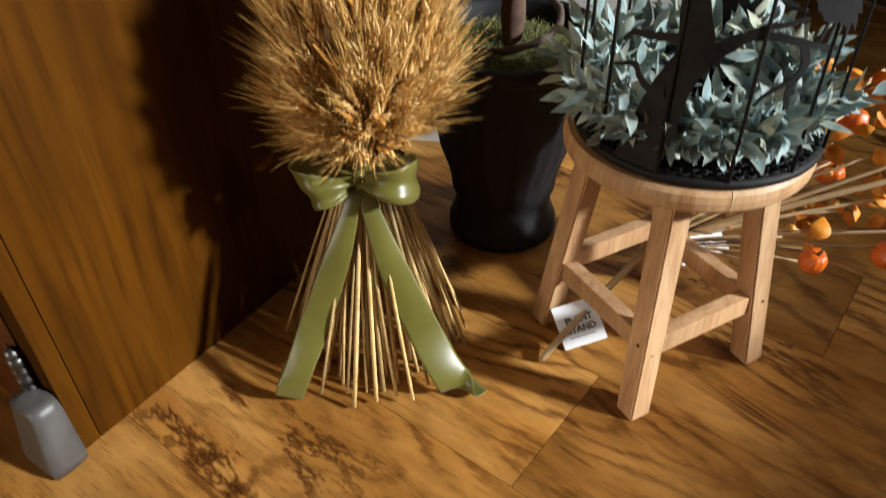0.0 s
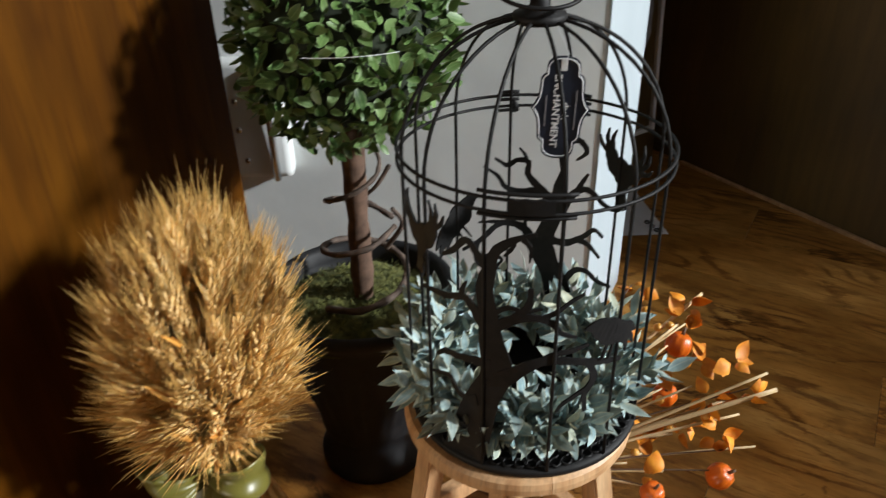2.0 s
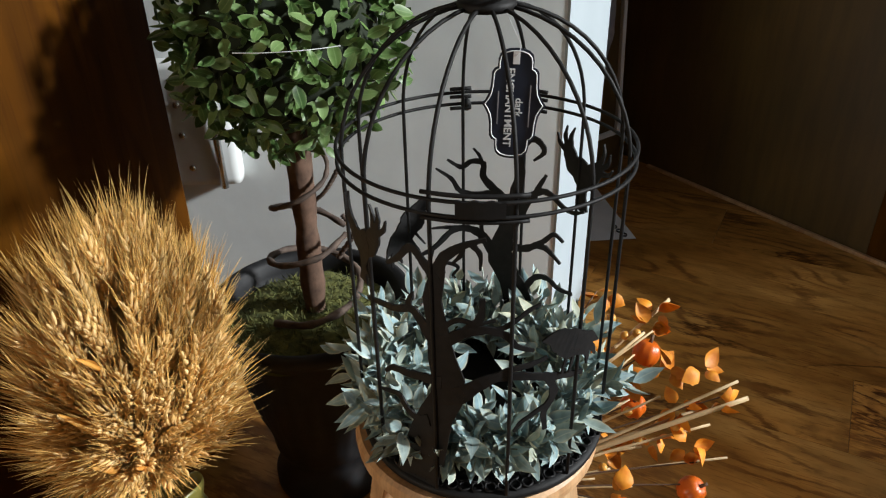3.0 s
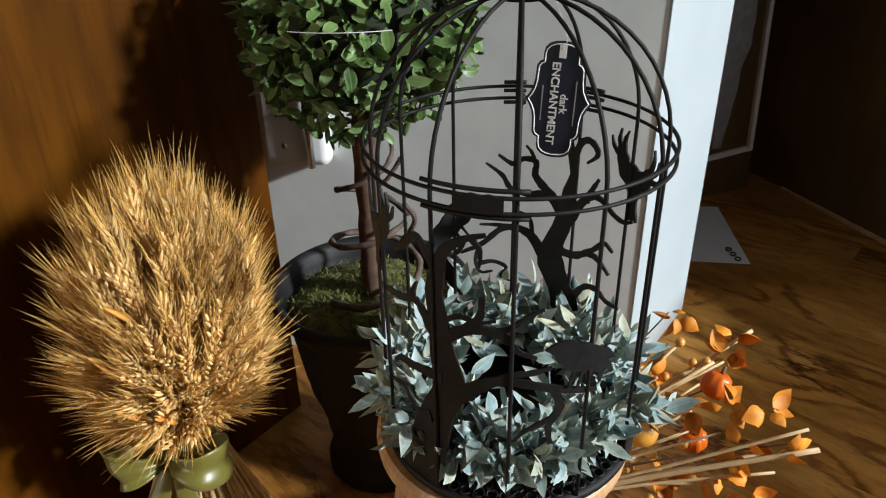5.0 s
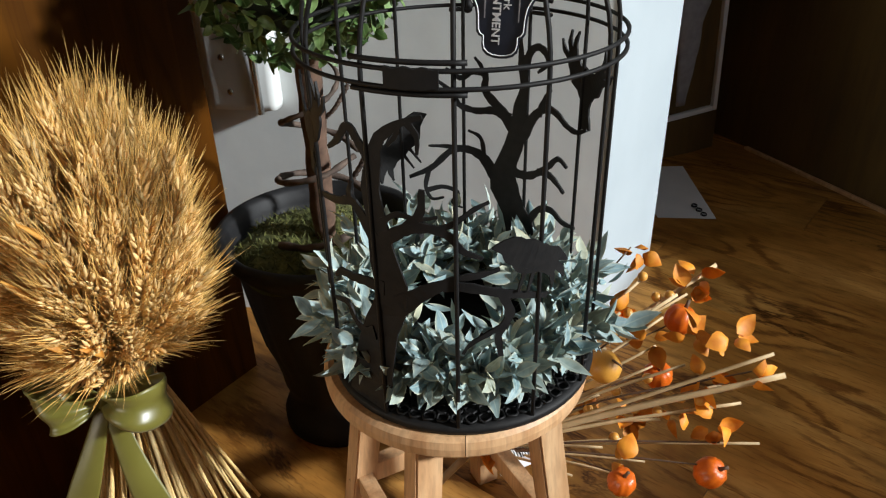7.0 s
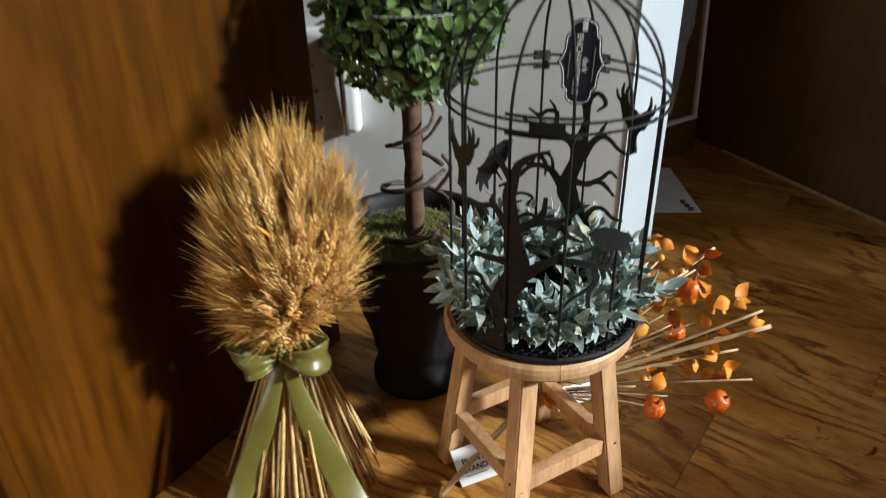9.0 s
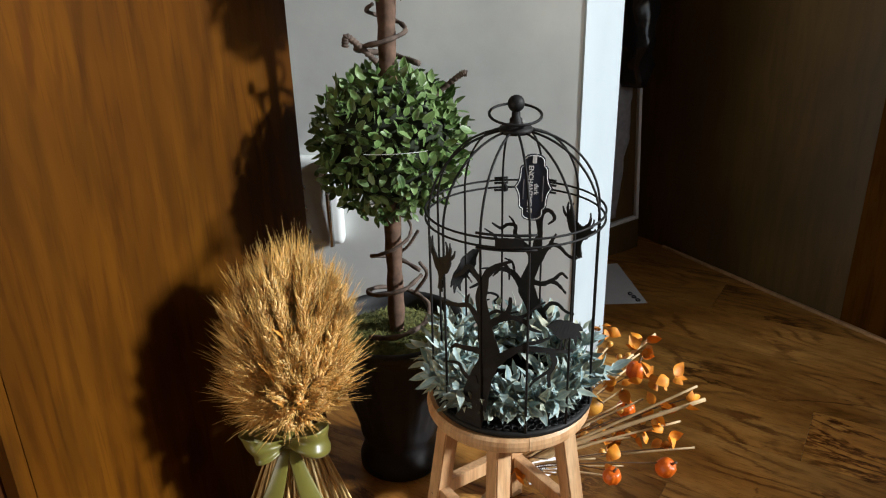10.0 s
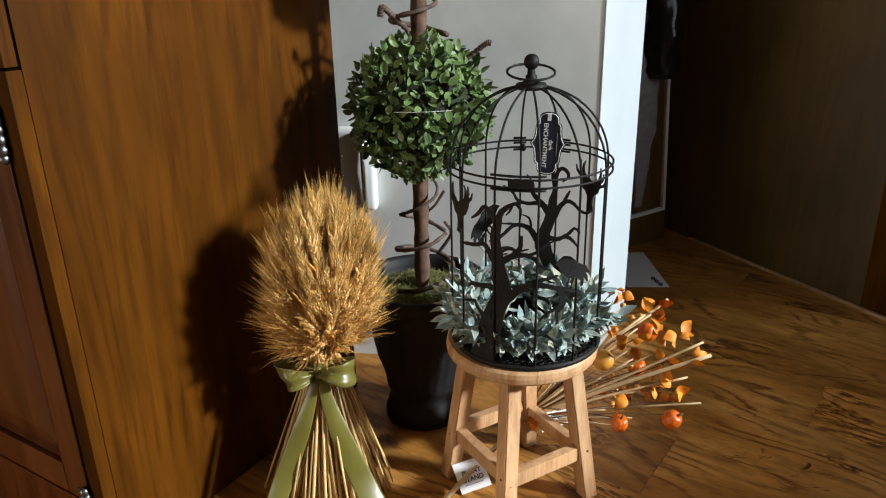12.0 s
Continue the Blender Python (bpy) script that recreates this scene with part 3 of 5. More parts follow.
bm = bmesh.new()
drum_strip(bm, [(-112, RING_Z + 0.004), (-104, RING_Z + 0.004), (-96, RING_Z + 0.004)], (0.0125, 0.0135, 0.0125), RC + 0.0062, 0.0012)
part("hinge", bm, M_BLACK, cage, "flat black hinge plate")
for z in (RING_Z - 0.0065, RING_Z + 0.0135):
    part("hinge_rod", tube(bmesh.new(), [on_drum(-124 + 4 * j, z, RC + 0.0042) for j in range(10)], 0.0019, 6), M_BLACK, cage, smooth=True)
FINE = (0.0048, 0.0036, 0.0018)
front_tree = cutout_tree([
    ([(-134, 0.305), (-129, 0.338), (-123, 0.389), (-116, 0.426), (-119, 0.462), (-120, 0.487), (-122, 0.513), (-120, 0.532), (-118, 0.550), (-113, 0.560), (-108, 0.566), (-102, 0.570)], (0.046, 0.038, 0.034, 0.029, 0.021, 0.019, 0.0145, 0.013, 0.0095, 0.0065, 0.005, 0.003)),
    ([(-113, 0.421), (-100, 0.441), (-90, 0.443), (-77, 0.436), (-69, 0.431), (-58, 0.424)], (0.017, 0.0095, 0.0075, 0.007, 0.006, 0.004)),
    ([(-76, 0.435), (-73, 0.416), (-77, 0.398), (-76, 0.378)], (0.007, 0.0075, 0.0055, 0.004)),
    ([(-73, 0.409), (-81, 0.400), (-87, 0.392), (-90, 0.383)], FINE),
    ([(-100, 0.442), (-92, 0.450), (-85, 0.452), (-77, 0.456)], (0.0065, 0.005, 0.005, 0.0025)),
    ([(-118, 0.475), (-110, 0.487), (-104, 0.501), (-103, 0.519)], (0.013, 0.008, 0.0065, 0.004)),
    ([(-114, 0.481), (-109, 0.487), (-101, 0.490), (-94, 0.484), (-90, 0.473), (-83, 0.466)], (0.010, 0.0085, 0.007, 0.006, 0.005, 0.0025)),
    ([(-99, 0.489), (-93, 0.494), (-86, 0.505), (-81, 0.510)], FINE),
    ([(-118, 0.490), (-112, 0.498), (-105, 0.496), (-98, 0.499)], FINE),
    ([(-122, 0.475), (-127, 0.491), (-131, 0.499), (-139, 0.494), (-148, 0.491), (-157, 0.487)], (0.011, 0.008, 0.0065, 0.006, 0.005, 0.003)),
    ([(-132, 0.497), (-132, 0.506), (-130, 0.516)], (0.006, 0.005, 0.002)),
    ([(-119, 0.433), (-127, 0.434), (-134, 0.432), (-142, 0.430), (-147, 0.421)], (0.012, 0.008, 0.007, 0.006, 0.003)),
    ([(-125, 0.388), (-131, 0.386), (-136, 0.393), (-140, 0.403), (-151, 0.396)], (0.012, 0.007, 0.006, 0.005, 0.0025)),
    ([(-107, 0.566), (-104, 0.557), (-104, 0.544)], FINE),
    ([(-110, 0.564), (-111, 0.556), (-114, 0.548)], FINE),
    ([(-120, 0.530), (-125, 0.545), (-130, 0.556), (-136, 0.543), (-142, 0.534)], (0.009, 0.0065, 0.0065, 0.0055, 0.003)),
])
part("tree_cutout", front_tree, M_BLACK, cage, "flat black bare-tree silhouette")
back_tree = cutout_tree([
    ([(58, 0.309), (57, 0.347), (60, 0.376), (66, 0.403), (69, 0.427), (64, 0.459), (62, 0.478), (61, 0.501), (59, 0.521), (61, 0.540), (62, 0.564)], (0.040, 0.034, 0.030, 0.027, 0.027, 0.018, 0.017, 0.0125, 0.0095, 0.007, 0.003)),
    ([(60, 0.534), (57, 0.553), (53, 0.558), (49, 0.553), (48, 0.545), (53, 0.535)], (0.007, 0.007, 0.0065, 0.006, 0.005, 0.0025)),
    ([(63, 0.475), (71, 0.495), (78, 0.512), (78, 0.527), (84, 0.530), (89, 0.524), (96, 0.534)], (0.014, 0.009, 0.007, 0.006, 0.005, 0.005, 0.0025)),
    ([(79, 0.528), (80, 0.536), (83, 0.544)], FINE),
    ([(66, 0.487), (74, 0.493), (82, 0.492), (90, 0.498), (94, 0.512), (102, 0.526)], (0.010, 0.0075, 0.006, 0.0055, 0.0045, 0.002)),
    ([(68, 0.412), (74, 0.429), (79, 0.444), (86, 0.452), (94, 0.451), (104, 0.434), (115, 0.428)], (0.018, 0.012, 0.0095, 0.0075, 0.0065, 0.006, 0.003)),
    ([(87, 0.453), (97, 0.456), (105, 0.458)], FINE),
    ([(78, 0.442), (80, 0.464), (86, 0.472)], FINE),
    ([(105, 0.433), (107, 0.414), (104, 0.400), (98, 0.400)], FINE),
    ([(107, 0.410), (98, 0.412), (91, 0.404), (94, 0.394), (89, 0.387)], FINE),
    ([(61, 0.467), (54, 0.493), (48, 0.503), (42, 0.501), (36, 0.493), (29, 0.491), (22, 0.498)], (0.014, 0.0085, 0.007, 0.006, 0.005, 0.0045, 0.0025)),
    ([(52, 0.495), (49, 0.510), (46, 0.522)], (0.007, 0.0055, 0.003)),
    ([(66, 0.433), (60, 0.431), (54, 0.433), (46, 0.445), (40, 0.458), (34, 0.453)], (0.012, 0.0085, 0.008, 0.006, 0.005, 0.003)),
    ([(51, 0.438), (46, 0.439), (42, 0.436), (35, 0.426)], (0.007, 0.007, 0.006, 0.003)),
    ([(58, 0.363), (54, 0.384), (49, 0.399), (42, 0.402), (35, 0.395), (26, 0.397)], (0.011, 0.008, 0.0065, 0.006, 0.005, 0.003)),
])
part("tree_cutout", back_tree, M_BLACK, cage, "flat black bare-tree silhouette")


def cutout_bird(outlines, deg, z, size, tilt=0.0, mirror=1):
    """Flat bird shapes of a few overlapping strips, in bird lengths, bent onto the drum."""
    bm = bmesh.new()
    ct, st = math.cos(tilt), math.sin(tilt)
    for pts, widths in outlines:
        q = [(mirror * (x * ct - y * st) * size, (x * st + y * ct) * size) for x, y in pts]
        drum_strip(bm, [(deg + math.degrees(x / RC), z - CZ + y) for x, y in q], [w * size for w in widths], RC + 0.0012, 0.0009, 10)
    return bm


PERCHED = [([(-0.66, 0.16), (-0.44, 0.20), (-0.2, 0.12), (0.12, 0.0), (0.5, -0.14)], (0.01, 0.26, 0.46, 0.60, 0.46, 0.14)),
           ([(0.1, 0.08), (0.5, 0.06), (0.80, -0.06)], (0.4, 0.26, 0.02)), ([(0.3, -0.1), (0.62, -0.16), (0.80, -0.36)], (0.24, 0.16, 0.03)), ([(0.25, -0.12), (0.5, -0.26), (0.58, -0.5)], (0.2, 0.13, 0.03)),
           ([(-0.02, -0.15), (-0.04, -0.58)], (0.07, 0.035)), ([(0.14, -0.15), (0.13, -0.58)], (0.07, 0.035))]
FLYING = [([(0.06, -0.62), (0.02, -0.36), (0.0, -0.10), (-0.02, 0.10), (-0.10, 0.24)], (0.20, 0.13, 0.30, 0.26, 0.02)),
          ([(0.0, -0.08), (-0.22, 0.12), (-0.34, 0.42)], (0.34, 0.30, 0.12)), ([(-0.30, 0.30), (-0.38, 0.48), (-0.36, 0.66)], (0.09, 0.07, 0.02)), ([(-0.26, 0.30), (-0.28, 0.50), (-0.22, 0.66)], (0.09, 0.07, 0.02)), ([(-0.30, 0.24), (-0.46, 0.36), (-0.52, 0.52)], (0.09, 0.07, 0.02)),
          ([(0.0, -0.08), (0.24, 0.08), (0.40, 0.30)], (0.34, 0.30, 0.14)), ([(0.34, 0.24), (0.42, 0.44), (0.40, 0.60)], (0.09, 0.07, 0.02)), ([(0.36, 0.20), (0.54, 0.34), (0.58, 0.50)], (0.09, 0.07, 0.02)), ([(0.34, 0.12), (0.56, 0.18), (0.68, 0.30)], (0.09, 0.07, 0.02)), ([(0.0, -0.3), (-0.10, -0.5)], (0.05, 0.03))]
for outl, deg, z, size, tilt, mir in ((PERCHED, -67, 0.461, 0.046, -0.22, 1), (PERCHED, 117, 0.465, 0.052, -0.55, 1), (FLYING, -155, 0.541, 0.060, 0.0, -1), (FLYING, 26, 0.536, 0.064, 0.0, -1)):
    part("bird_cutout", cutout_bird(outl, deg, z, size, tilt, mir), M_BLACK, cage, "flat black crow silhouette")

# ---- hanging tag inside the dome ----
tag_m = Matrix.Translation((0.2845, 0.708, 0.613)) @ Euler((radians(90 - 3), radians(2), radians(-14))).to_matrix().to_4x4()
tag = thing("price_tag", tag_m, "black die-cut hanging label with a white border line", "label")
half = [(0.0, 0.050), (0.006, 0.0495), (0.011, 0.0478), (0.0145, 0.0445), (0.0156, 0.040), (0.0156, 0.0335), (0.0185, 0.0322), (0.0206, 0.029), (0.0212, 0.017), (0.0225, 0.010), (0.0255, 0.004), (0.0285, 0.0)]
outline = half + [(x, -y) for x, y in half[-2::-1]]
outline = outline + [(-x, y) for x, y in outline[-2:0:-1]]


def plaque(scale, z0, z1):
    bm = bmesh.new()
    lo_, hi_ = ([bm.verts.new((x * scale, y * (1 - (1 - scale) * 0.55), z)) for x, y in outline] for z in (z0, z1))
    bm.faces.new(lo_)
    bm.faces.new(hi_)
    for i in range(len(outline)):
        bm.faces.new((lo_[i], lo_[(i + 1) % len(outline)], hi_[(i + 1) % len(outline)], hi_[i]))
    bmesh.ops.recalc_face_normals(bm, faces=bm.faces)
    return bm


part("card", plaque(1.0, -0.0004, 0.0004), M_TAG, tag)
ring_pts = [(x * 0.90, y * 0.95, 0.0008) for x, y in outline]
part("border_line", tube(bmesh.new(), ring_pts, 0.0005, 4, True), M_TAGINK, tag)
down = Matrix.Rotation(-math.pi / 2, 4, "Z")
words("ENCHANTMENT", 0.0096, Matrix.Translation((-0.0045, -0.003, 0.0007)) @ down, M_TAGINK, tag)
words("dark", 0.0092, Matrix.Translation((0.0042, -0.002, 0.0007)) @ down, M_TAGINK, tag)
part("lettering_bar", boxed(0.0135, 0.0145, -0.02, 0.018, 0.0006, 0.0009), M_CLOTH, tag)
part("lettering_bar", boxed(-0.0145, -0.0135, -0.018, 0.012, 0.0006, 0.0009), M_CLOTH, tag)
bm = tube(bmesh.new(), curve3([(0, 0.043, 0.001), (0.003, 0.052, 0.003), (-0.001, 0.06, 0.0), (-0.02, 0.092, -0.03)], 12), 0.00035, 5)
part("thread", bm, M_TAGINK, tag, "thin white hanging thread")
part("white_tab", boxed(-0.003, 0.003, 0.036, 0.047, 0.0006, 0.0011, 0.0004), M_TAGINK, tag)


# ---- leaves ----
def leaf_mesh(name, length, width, fold, droop, mat, tip=1.0, seg=5, curl=0.0):
    """A leaf from the origin along +z, its upper face towards +y."""
    bm = bmesh.new()
    uv = bm.loops.layers.uv.new("across")
    at = {}
    mid, left, right = [], [], []

    def put(x, y, t, u):
        v = bm.verts.new((x, y, t * length))
        at[v] = (u, t)
        return v

    for i in range(seg + 1):
        t = i / seg
        w = width * 0.5 * (math.sin(math.pi * min(1, t ** 0.8)) ** tip) if 0 < t < 1 else 0.0
        y = -droop * t * t * length
        mid.append(put(curl * math.sin(2.6 * t) * width, y - (fold * w), t, 0.5))
        if w > 0:
            left.append(put(-w + curl * math.sin(2.6 * t) * width, y + curl * w, t, 0.0))
            right.append(put(w + curl * math.sin(2.6 * t) * width, y - curl * w, t, 1.0))
    for side, flip in ((left, False), (right, True)):
        fs = [(mid[0], mid[1], side[0])] + [(mid[i], mid[i + 1], side[i], side[i - 1]) for i in range(1, seg - 1)] + [(mid[seg - 1], mid[seg], side[seg - 2])]
        for f in fs:
            bm.faces.new(f[::-1] if flip else f)
    for f in bm.faces:
        for lp in f.loops:
            lp[uv].uv = at[lp.vert]
    return mesh_of(bm, name, mat, True)


def place_leaves(parent, meshes, poses, name="leaf", keep=300):
    """The first leaves as parts of their own, the rest joined."""
    for k, m in enumerate(poses[:keep]):
        ob = new(name, meshes[k % len(meshes)])
        ob.parent, ob.matrix_basis = parent, m
    if len(poses) > keep:
        vs, fs, uvs = [], [], []
        for k, m in enumerate(poses[keep:]):
            me = meshes[k % len(meshes)]
            uvs += [c for lp in me.uv_layers[0].data for c in lp.uv]
            o = len(vs)
            vs += [m @ v.co for v in me.vertices]
            fs += [[o + i for i in p.vertices] for p in me.polygons]
        me = bpy.data.meshes.new("leaf_mass")
        me.from_pydata(vs, [], fs)
        me.uv_layers.new(name="across").data.foreach_set("uv", uvs)
        me.polygons.foreach_set("use_smooth", [True] * len(fs))
        me.materials.append(meshes[0].materials[0])
        ob = new("leaf_mass", me)
        ob.parent = parent
        tagged(ob, kind="stuff")


def lie(p, along, face, s=1.0):
    """A pose at p with z along a leaf and y towards its face."""
    z = Vector(along).normalized()
    y = Vector(face)
    y = (y - z * y.dot(z)).normalized()
    x = y.cross(z)
    m = Matrix((x, y, z)).transposed().to_4x4()
    return Matrix.Translation(p) @ m @ Matrix.Scale(s, 4)


rng = random.Random(7)

# sage wreath round the foot of the cage
wreath = thing("leaf_wreath", heading(0.250, 0.665, 0, CZ + 0.011), "ring of pale sage-green artificial leaves round the cage", "wreath")
part("wreath_core", tube(bmesh.new(), [(0.092 * math.cos(t) - 0.003, 0.012 + 0.092 * math.sin(t), 0.016) for t in (math.tau * j / 40 for j in range(40))], 0.010, 8, True), M_MOSS, wreath, smooth=True)
SAGE = [leaf_mesh("sage_leaf", 0.035, 0.0138, f, d, M_SAGE, 1.1, 6, c) for f, d, c in ((0.35, 0.05, 0.1), (0.5, 0.2, -0.2), (0.25, 0.34, 0.25), (0.6, -0.12, -0.1))]
poses_ = []
for i in range(248):
    t = math.tau * (i * 0.618034 % 1.0)
    lat = (rng.uniform(-0.30, 0.9), rng.uniform(0.5, 1.5), rng.uniform(1.3, 2.75))[i % 3]      # 0: outwards, pi/2: up, pi: inwards
    if math.sin(t) < -0.5 and lat < 0.2:
        lat += 0.45
    ca = Vector((math.cos(t), math.sin(t), 0))
    tan = Vector((-ca.y, ca.x, 0))
    out = (ca * math.cos(lat) + Vector((0, 0, 1)) * math.sin(lat) + tan * rng.uniform(-1.1, 1.1)).normalized()
    root = ca * 0.092 + Vector((-0.003, 0.012, 0.018)) + out * 0.006
    ln = rng.uniform(0.022, 0.064) if math.sin(t) > -0.55 else rng.uniform(0.012, 0.032)
    if lat > 1.9:
        ln *= 1.15
    tipp = root + out * ln
    n = 7
    for j in range(n):
        f = j / (n - 1)
        p = root.lerp(tipp, f)
        roll = j * 2.4 + i + rng.uniform(-0.4, 0.4)
        u = out.orthogonal().normalized()
        w = out.cross(u)
        sidev = u * math.cos(roll) + w * math.sin(roll)
        spread = 1.25 - 0.8 * f + rng.uniform(-0.2, 0.2)
        d = (out * math.cos(spread) + sidev * math.sin(spread)).normalized()
        face = (out - d * out.dot(d)) + Vector((0, 0, 0.25))
        tip_z = (p + d * 0.03).z
        if tip_z < -0.002 and (p + d * 0.03).xy.length < 0.140:
            continue
        poses_.append(lie(p, d, face, rng.uniform(0.58, 1.02)))
poses_.sort(key=lambda m: m.translation.y - 0.4 * m.translation.z)
place_leaves(wreath, SAGE, poses_)

# ---- topiary ----
PX, PY = 0.076, 0.908
topiary = thing("topiary", heading(PX, PY, 0), "boxwood ball topiary with a brown trunk in a black urn", "potted plant")
flute = lambda t, z: 0.0011 * math.cos(26 * t) if 0.10 < z < 0.262 else 0.0
pot_prof = [(0.074, 0.0), (0.080, 0.004), (0.080, 0.020), (0.076, 0.030), (0.072, 0.042), (0.069, 0.055), (0.070, 0.066), (0.075, 0.075), (0.076, 0.082), (0.077, 0.095), (0.082, 0.12), (0.092, 0.15), (0.099, 0.19), (0.105, 0.23),
            (0.111, 0.265), (0.120, 0.280), (0.130, 0.290), (0.133, 0.298), (0.131, 0.305), (0.124, 0.307), (0.117, 0.300), (0.113, 0.285), (0.110, 0.262)]
part("urn", lathe(bmesh.new(), pot_prof, 104, flute), M_POT, topiary, "fluted black urn with a rolled rim", smooth=True)
bm = lathe(bmesh.new(), [(0.1135, 0.268), (0.100, 0.281), (0.07, 0.288), (0.03, 0.291), (0.001, 0.292)], 48, lambda t, z: 0.004 * math.sin(7 * t + 60 * z))
moss = part("moss", bm, M_MOSS, topiary, "tufted green and brown moss", smooth=True)
vs, fs = [], []
for k in range(1500):
    a, r = rng.uniform(0, math.tau), 0.108 * math.sqrt(rng.random())
    z = 0.292 - 0.018 * (r / 0.108) ** 3
    p = Vector((r * math.cos(a), r * math.sin(a), z))
    d = Vector((rng.gauss(0, 0.7), rng.gauss(0, 0.7), rng.uniform(0.3, 1.0))).normalized() * rng.uniform(0.006, 0.015)
    s = d.orthogonal().normalized() * 0.0007
    bend = Vector((rng.gauss(0, 1), rng.gauss(0, 1), 0)) * 0.003
    o = len(vs)
    vs += [p - s, p + s, p + d * 0.6 + s * 0.8 + bend * 0.4, p + d * 0.6 - s * 0.8 + bend * 0.4, p + d + bend]
    fs += [(o, o + 1, o + 2, o + 3), (o + 3, o + 2, o + 4)]
me = bpy.data.meshes.new("moss_fibre")
me.from_pydata(vs, [], fs)
me.materials.append(M_MOSS)
ob = new("moss_fibre", me)
ob.parent = topiary
tagged(ob, kind="stuff")
tr = curve3([(0.004, -0.004, 0.255), (0.006, -0.006, 0.45), (0.008, -0.006, 0.66), (0.014, -0.006, 0.85), (0.018, -0.006, 1.15)], 40)
part("trunk", tube(bmesh.new(), tr, [0.0145 + 0.0012 * math.sin(k * 2.1) + 0.0008 * math.sin(k * 5.3) for k in range(41)], 14), M_BARK, topiary, "rough reddish-brown bark trunk", smooth=True)


def vine(pts, r0, r1, n=48):
    c = curve3(pts, n)
    return tube(bmesh.new(), c, [(r0 + (r1 - r0) * i / n) * (1 + 0.14 * math.sin(i * 1.7) + 0.08 * math.sin(i * 4.1)) for i in range(n + 1)], 8)


def coil(z0, z1, turns, r0, r1, start, n=9):
    return [(0.008 + (r0 + (r1 - r0) * i / n) * math.cos(start + math.tau * turns * i / n), -0.004 + (r0 + (r1 - r0) * i / n) * math.sin(start + math.tau * turns * i / n), z0 + (z1 - z0) * i / n) for i in range(n + 1)]


for pts, r0, r1 in ((coil(0.295, 0.405, 1.35, 0.062, 0.048, -2.6), 0.0050, 0.0036), (coil(0.395, 0.52, 1.2, 0.050, 0.024, 0.5), 0.0040, 0.0024),
                    (coil(0.765, 0.86, 1.6, 0.056, 0.022, 0.2), 0.0050, 0.0030), ([(-0.005, -0.03, 0.775), (-0.03, -0.035, 0.80), (-0.048, -0.04, 0.815), (-0.052, -0.042, 0.80)], 0.0045, 0.0060),
                    ([(0.04, 0.0, 0.36), (0.062, -0.01, 0.40), (0.05, -0.012, 0.425)], 0.0035, 0.0030), ([(0.0, 0.0, 0.43), (0.03, -0.01, 0.455), (0.05, -0.012, 0.485)], 0.0022, 0.0030),
                    ([(0.06, -0.02, 0.70), (0.105, -0.025, 0.735), (0.128, -0.03, 0.752), (0.135, -0.03, 0.752)], 0.0042, 0.0052)):
    part("vine", vine(pts, r0, r1), M_VINE, topiary, "curling dried grapevine", smooth=True)

GREEN = [leaf_mesh("green_leaf", 0.0225, 0.0114, f, d, M_LEAF, 0.66, 6, c) for f, d, c in ((0.3, 0.02, 0.1), (0.15, 0.2, -0.15), (0.45, -0.12, 0.2))]


def leaf_ball(centre, radius, count, name):
    # solid inner ball, coloured near-black to stand for the shade between leaves
    crown = part(name, ball(bmesh.new(), centre, radius * 0.72, u=24, v=16), M_CORE_SHADE, topiary, "dense ball of small oval boxwood leaves", smooth=True)
    c = Vector(centre)
    out_ = []
    for i in range(count):
        zf = 1 - 2 * (i + 0.5) / count
        a = i * 2.399963 + rng.uniform(-0.2, 0.2)
        nrm_ = Vector((math.sqrt(1 - zf * zf) * math.cos(a), math.sqrt(1 - zf * zf) * math.sin(a), zf))
        lump = 1 + 0.05 * noise.noise(nrm_ * 3.0 + c) + rng.uniform(-0.20, 0.07)
        tang = nrm_.cross(Vector((rng.gauss(0, 1), rng.gauss(0, 1), rng.gauss(0, 1)))).normalized()
        d = (nrm_ * rng.uniform(0.25, 1.5) + tang * 0.85 + Vector((0, 0, 0.25))).normalized()
        face = nrm_ + Vector((rng.gauss(0, 0.45), rng.gauss(0, 0.45), 0.35 + rng.gauss(0, 0.3)))
        p = c + nrm_ * radius * lump * 0.90 - d * 0.006
        out_.append(lie(p, d, face, rng.uniform(0.75, 1.15)))
    out_.sort(key=lambda m: m.translation.y)
    place_leaves(crown, GREEN, out_)
    return crown


leaf_ball((0.010, -0.006, 0.640), 0.136, 1500, "crown")
leaf_ball((0.018, -0.006, 0.990), 0.125, 1000, "crown")
th = [Vector((0.010, -0.006, 0.640)) + Vector((math.cos(a), math.sin(a), 0.13)).normalized() * 0.141 for a in (radians(-108 + 4 * j) for j in range(11))]
part("tie_thread", tube(bmesh.new(), th, 0.0004, 5), M_TAGINK, topiary, "thin pale thread round the leaves")

# ---- wheat sheaf ----
WX, WY = -0.092, 0.678
wheat = thing("wheat_sheaf", heading(WX, WY, 0), "standing bundle of dried golden wheat tied with a ribbon", "dried wheat")


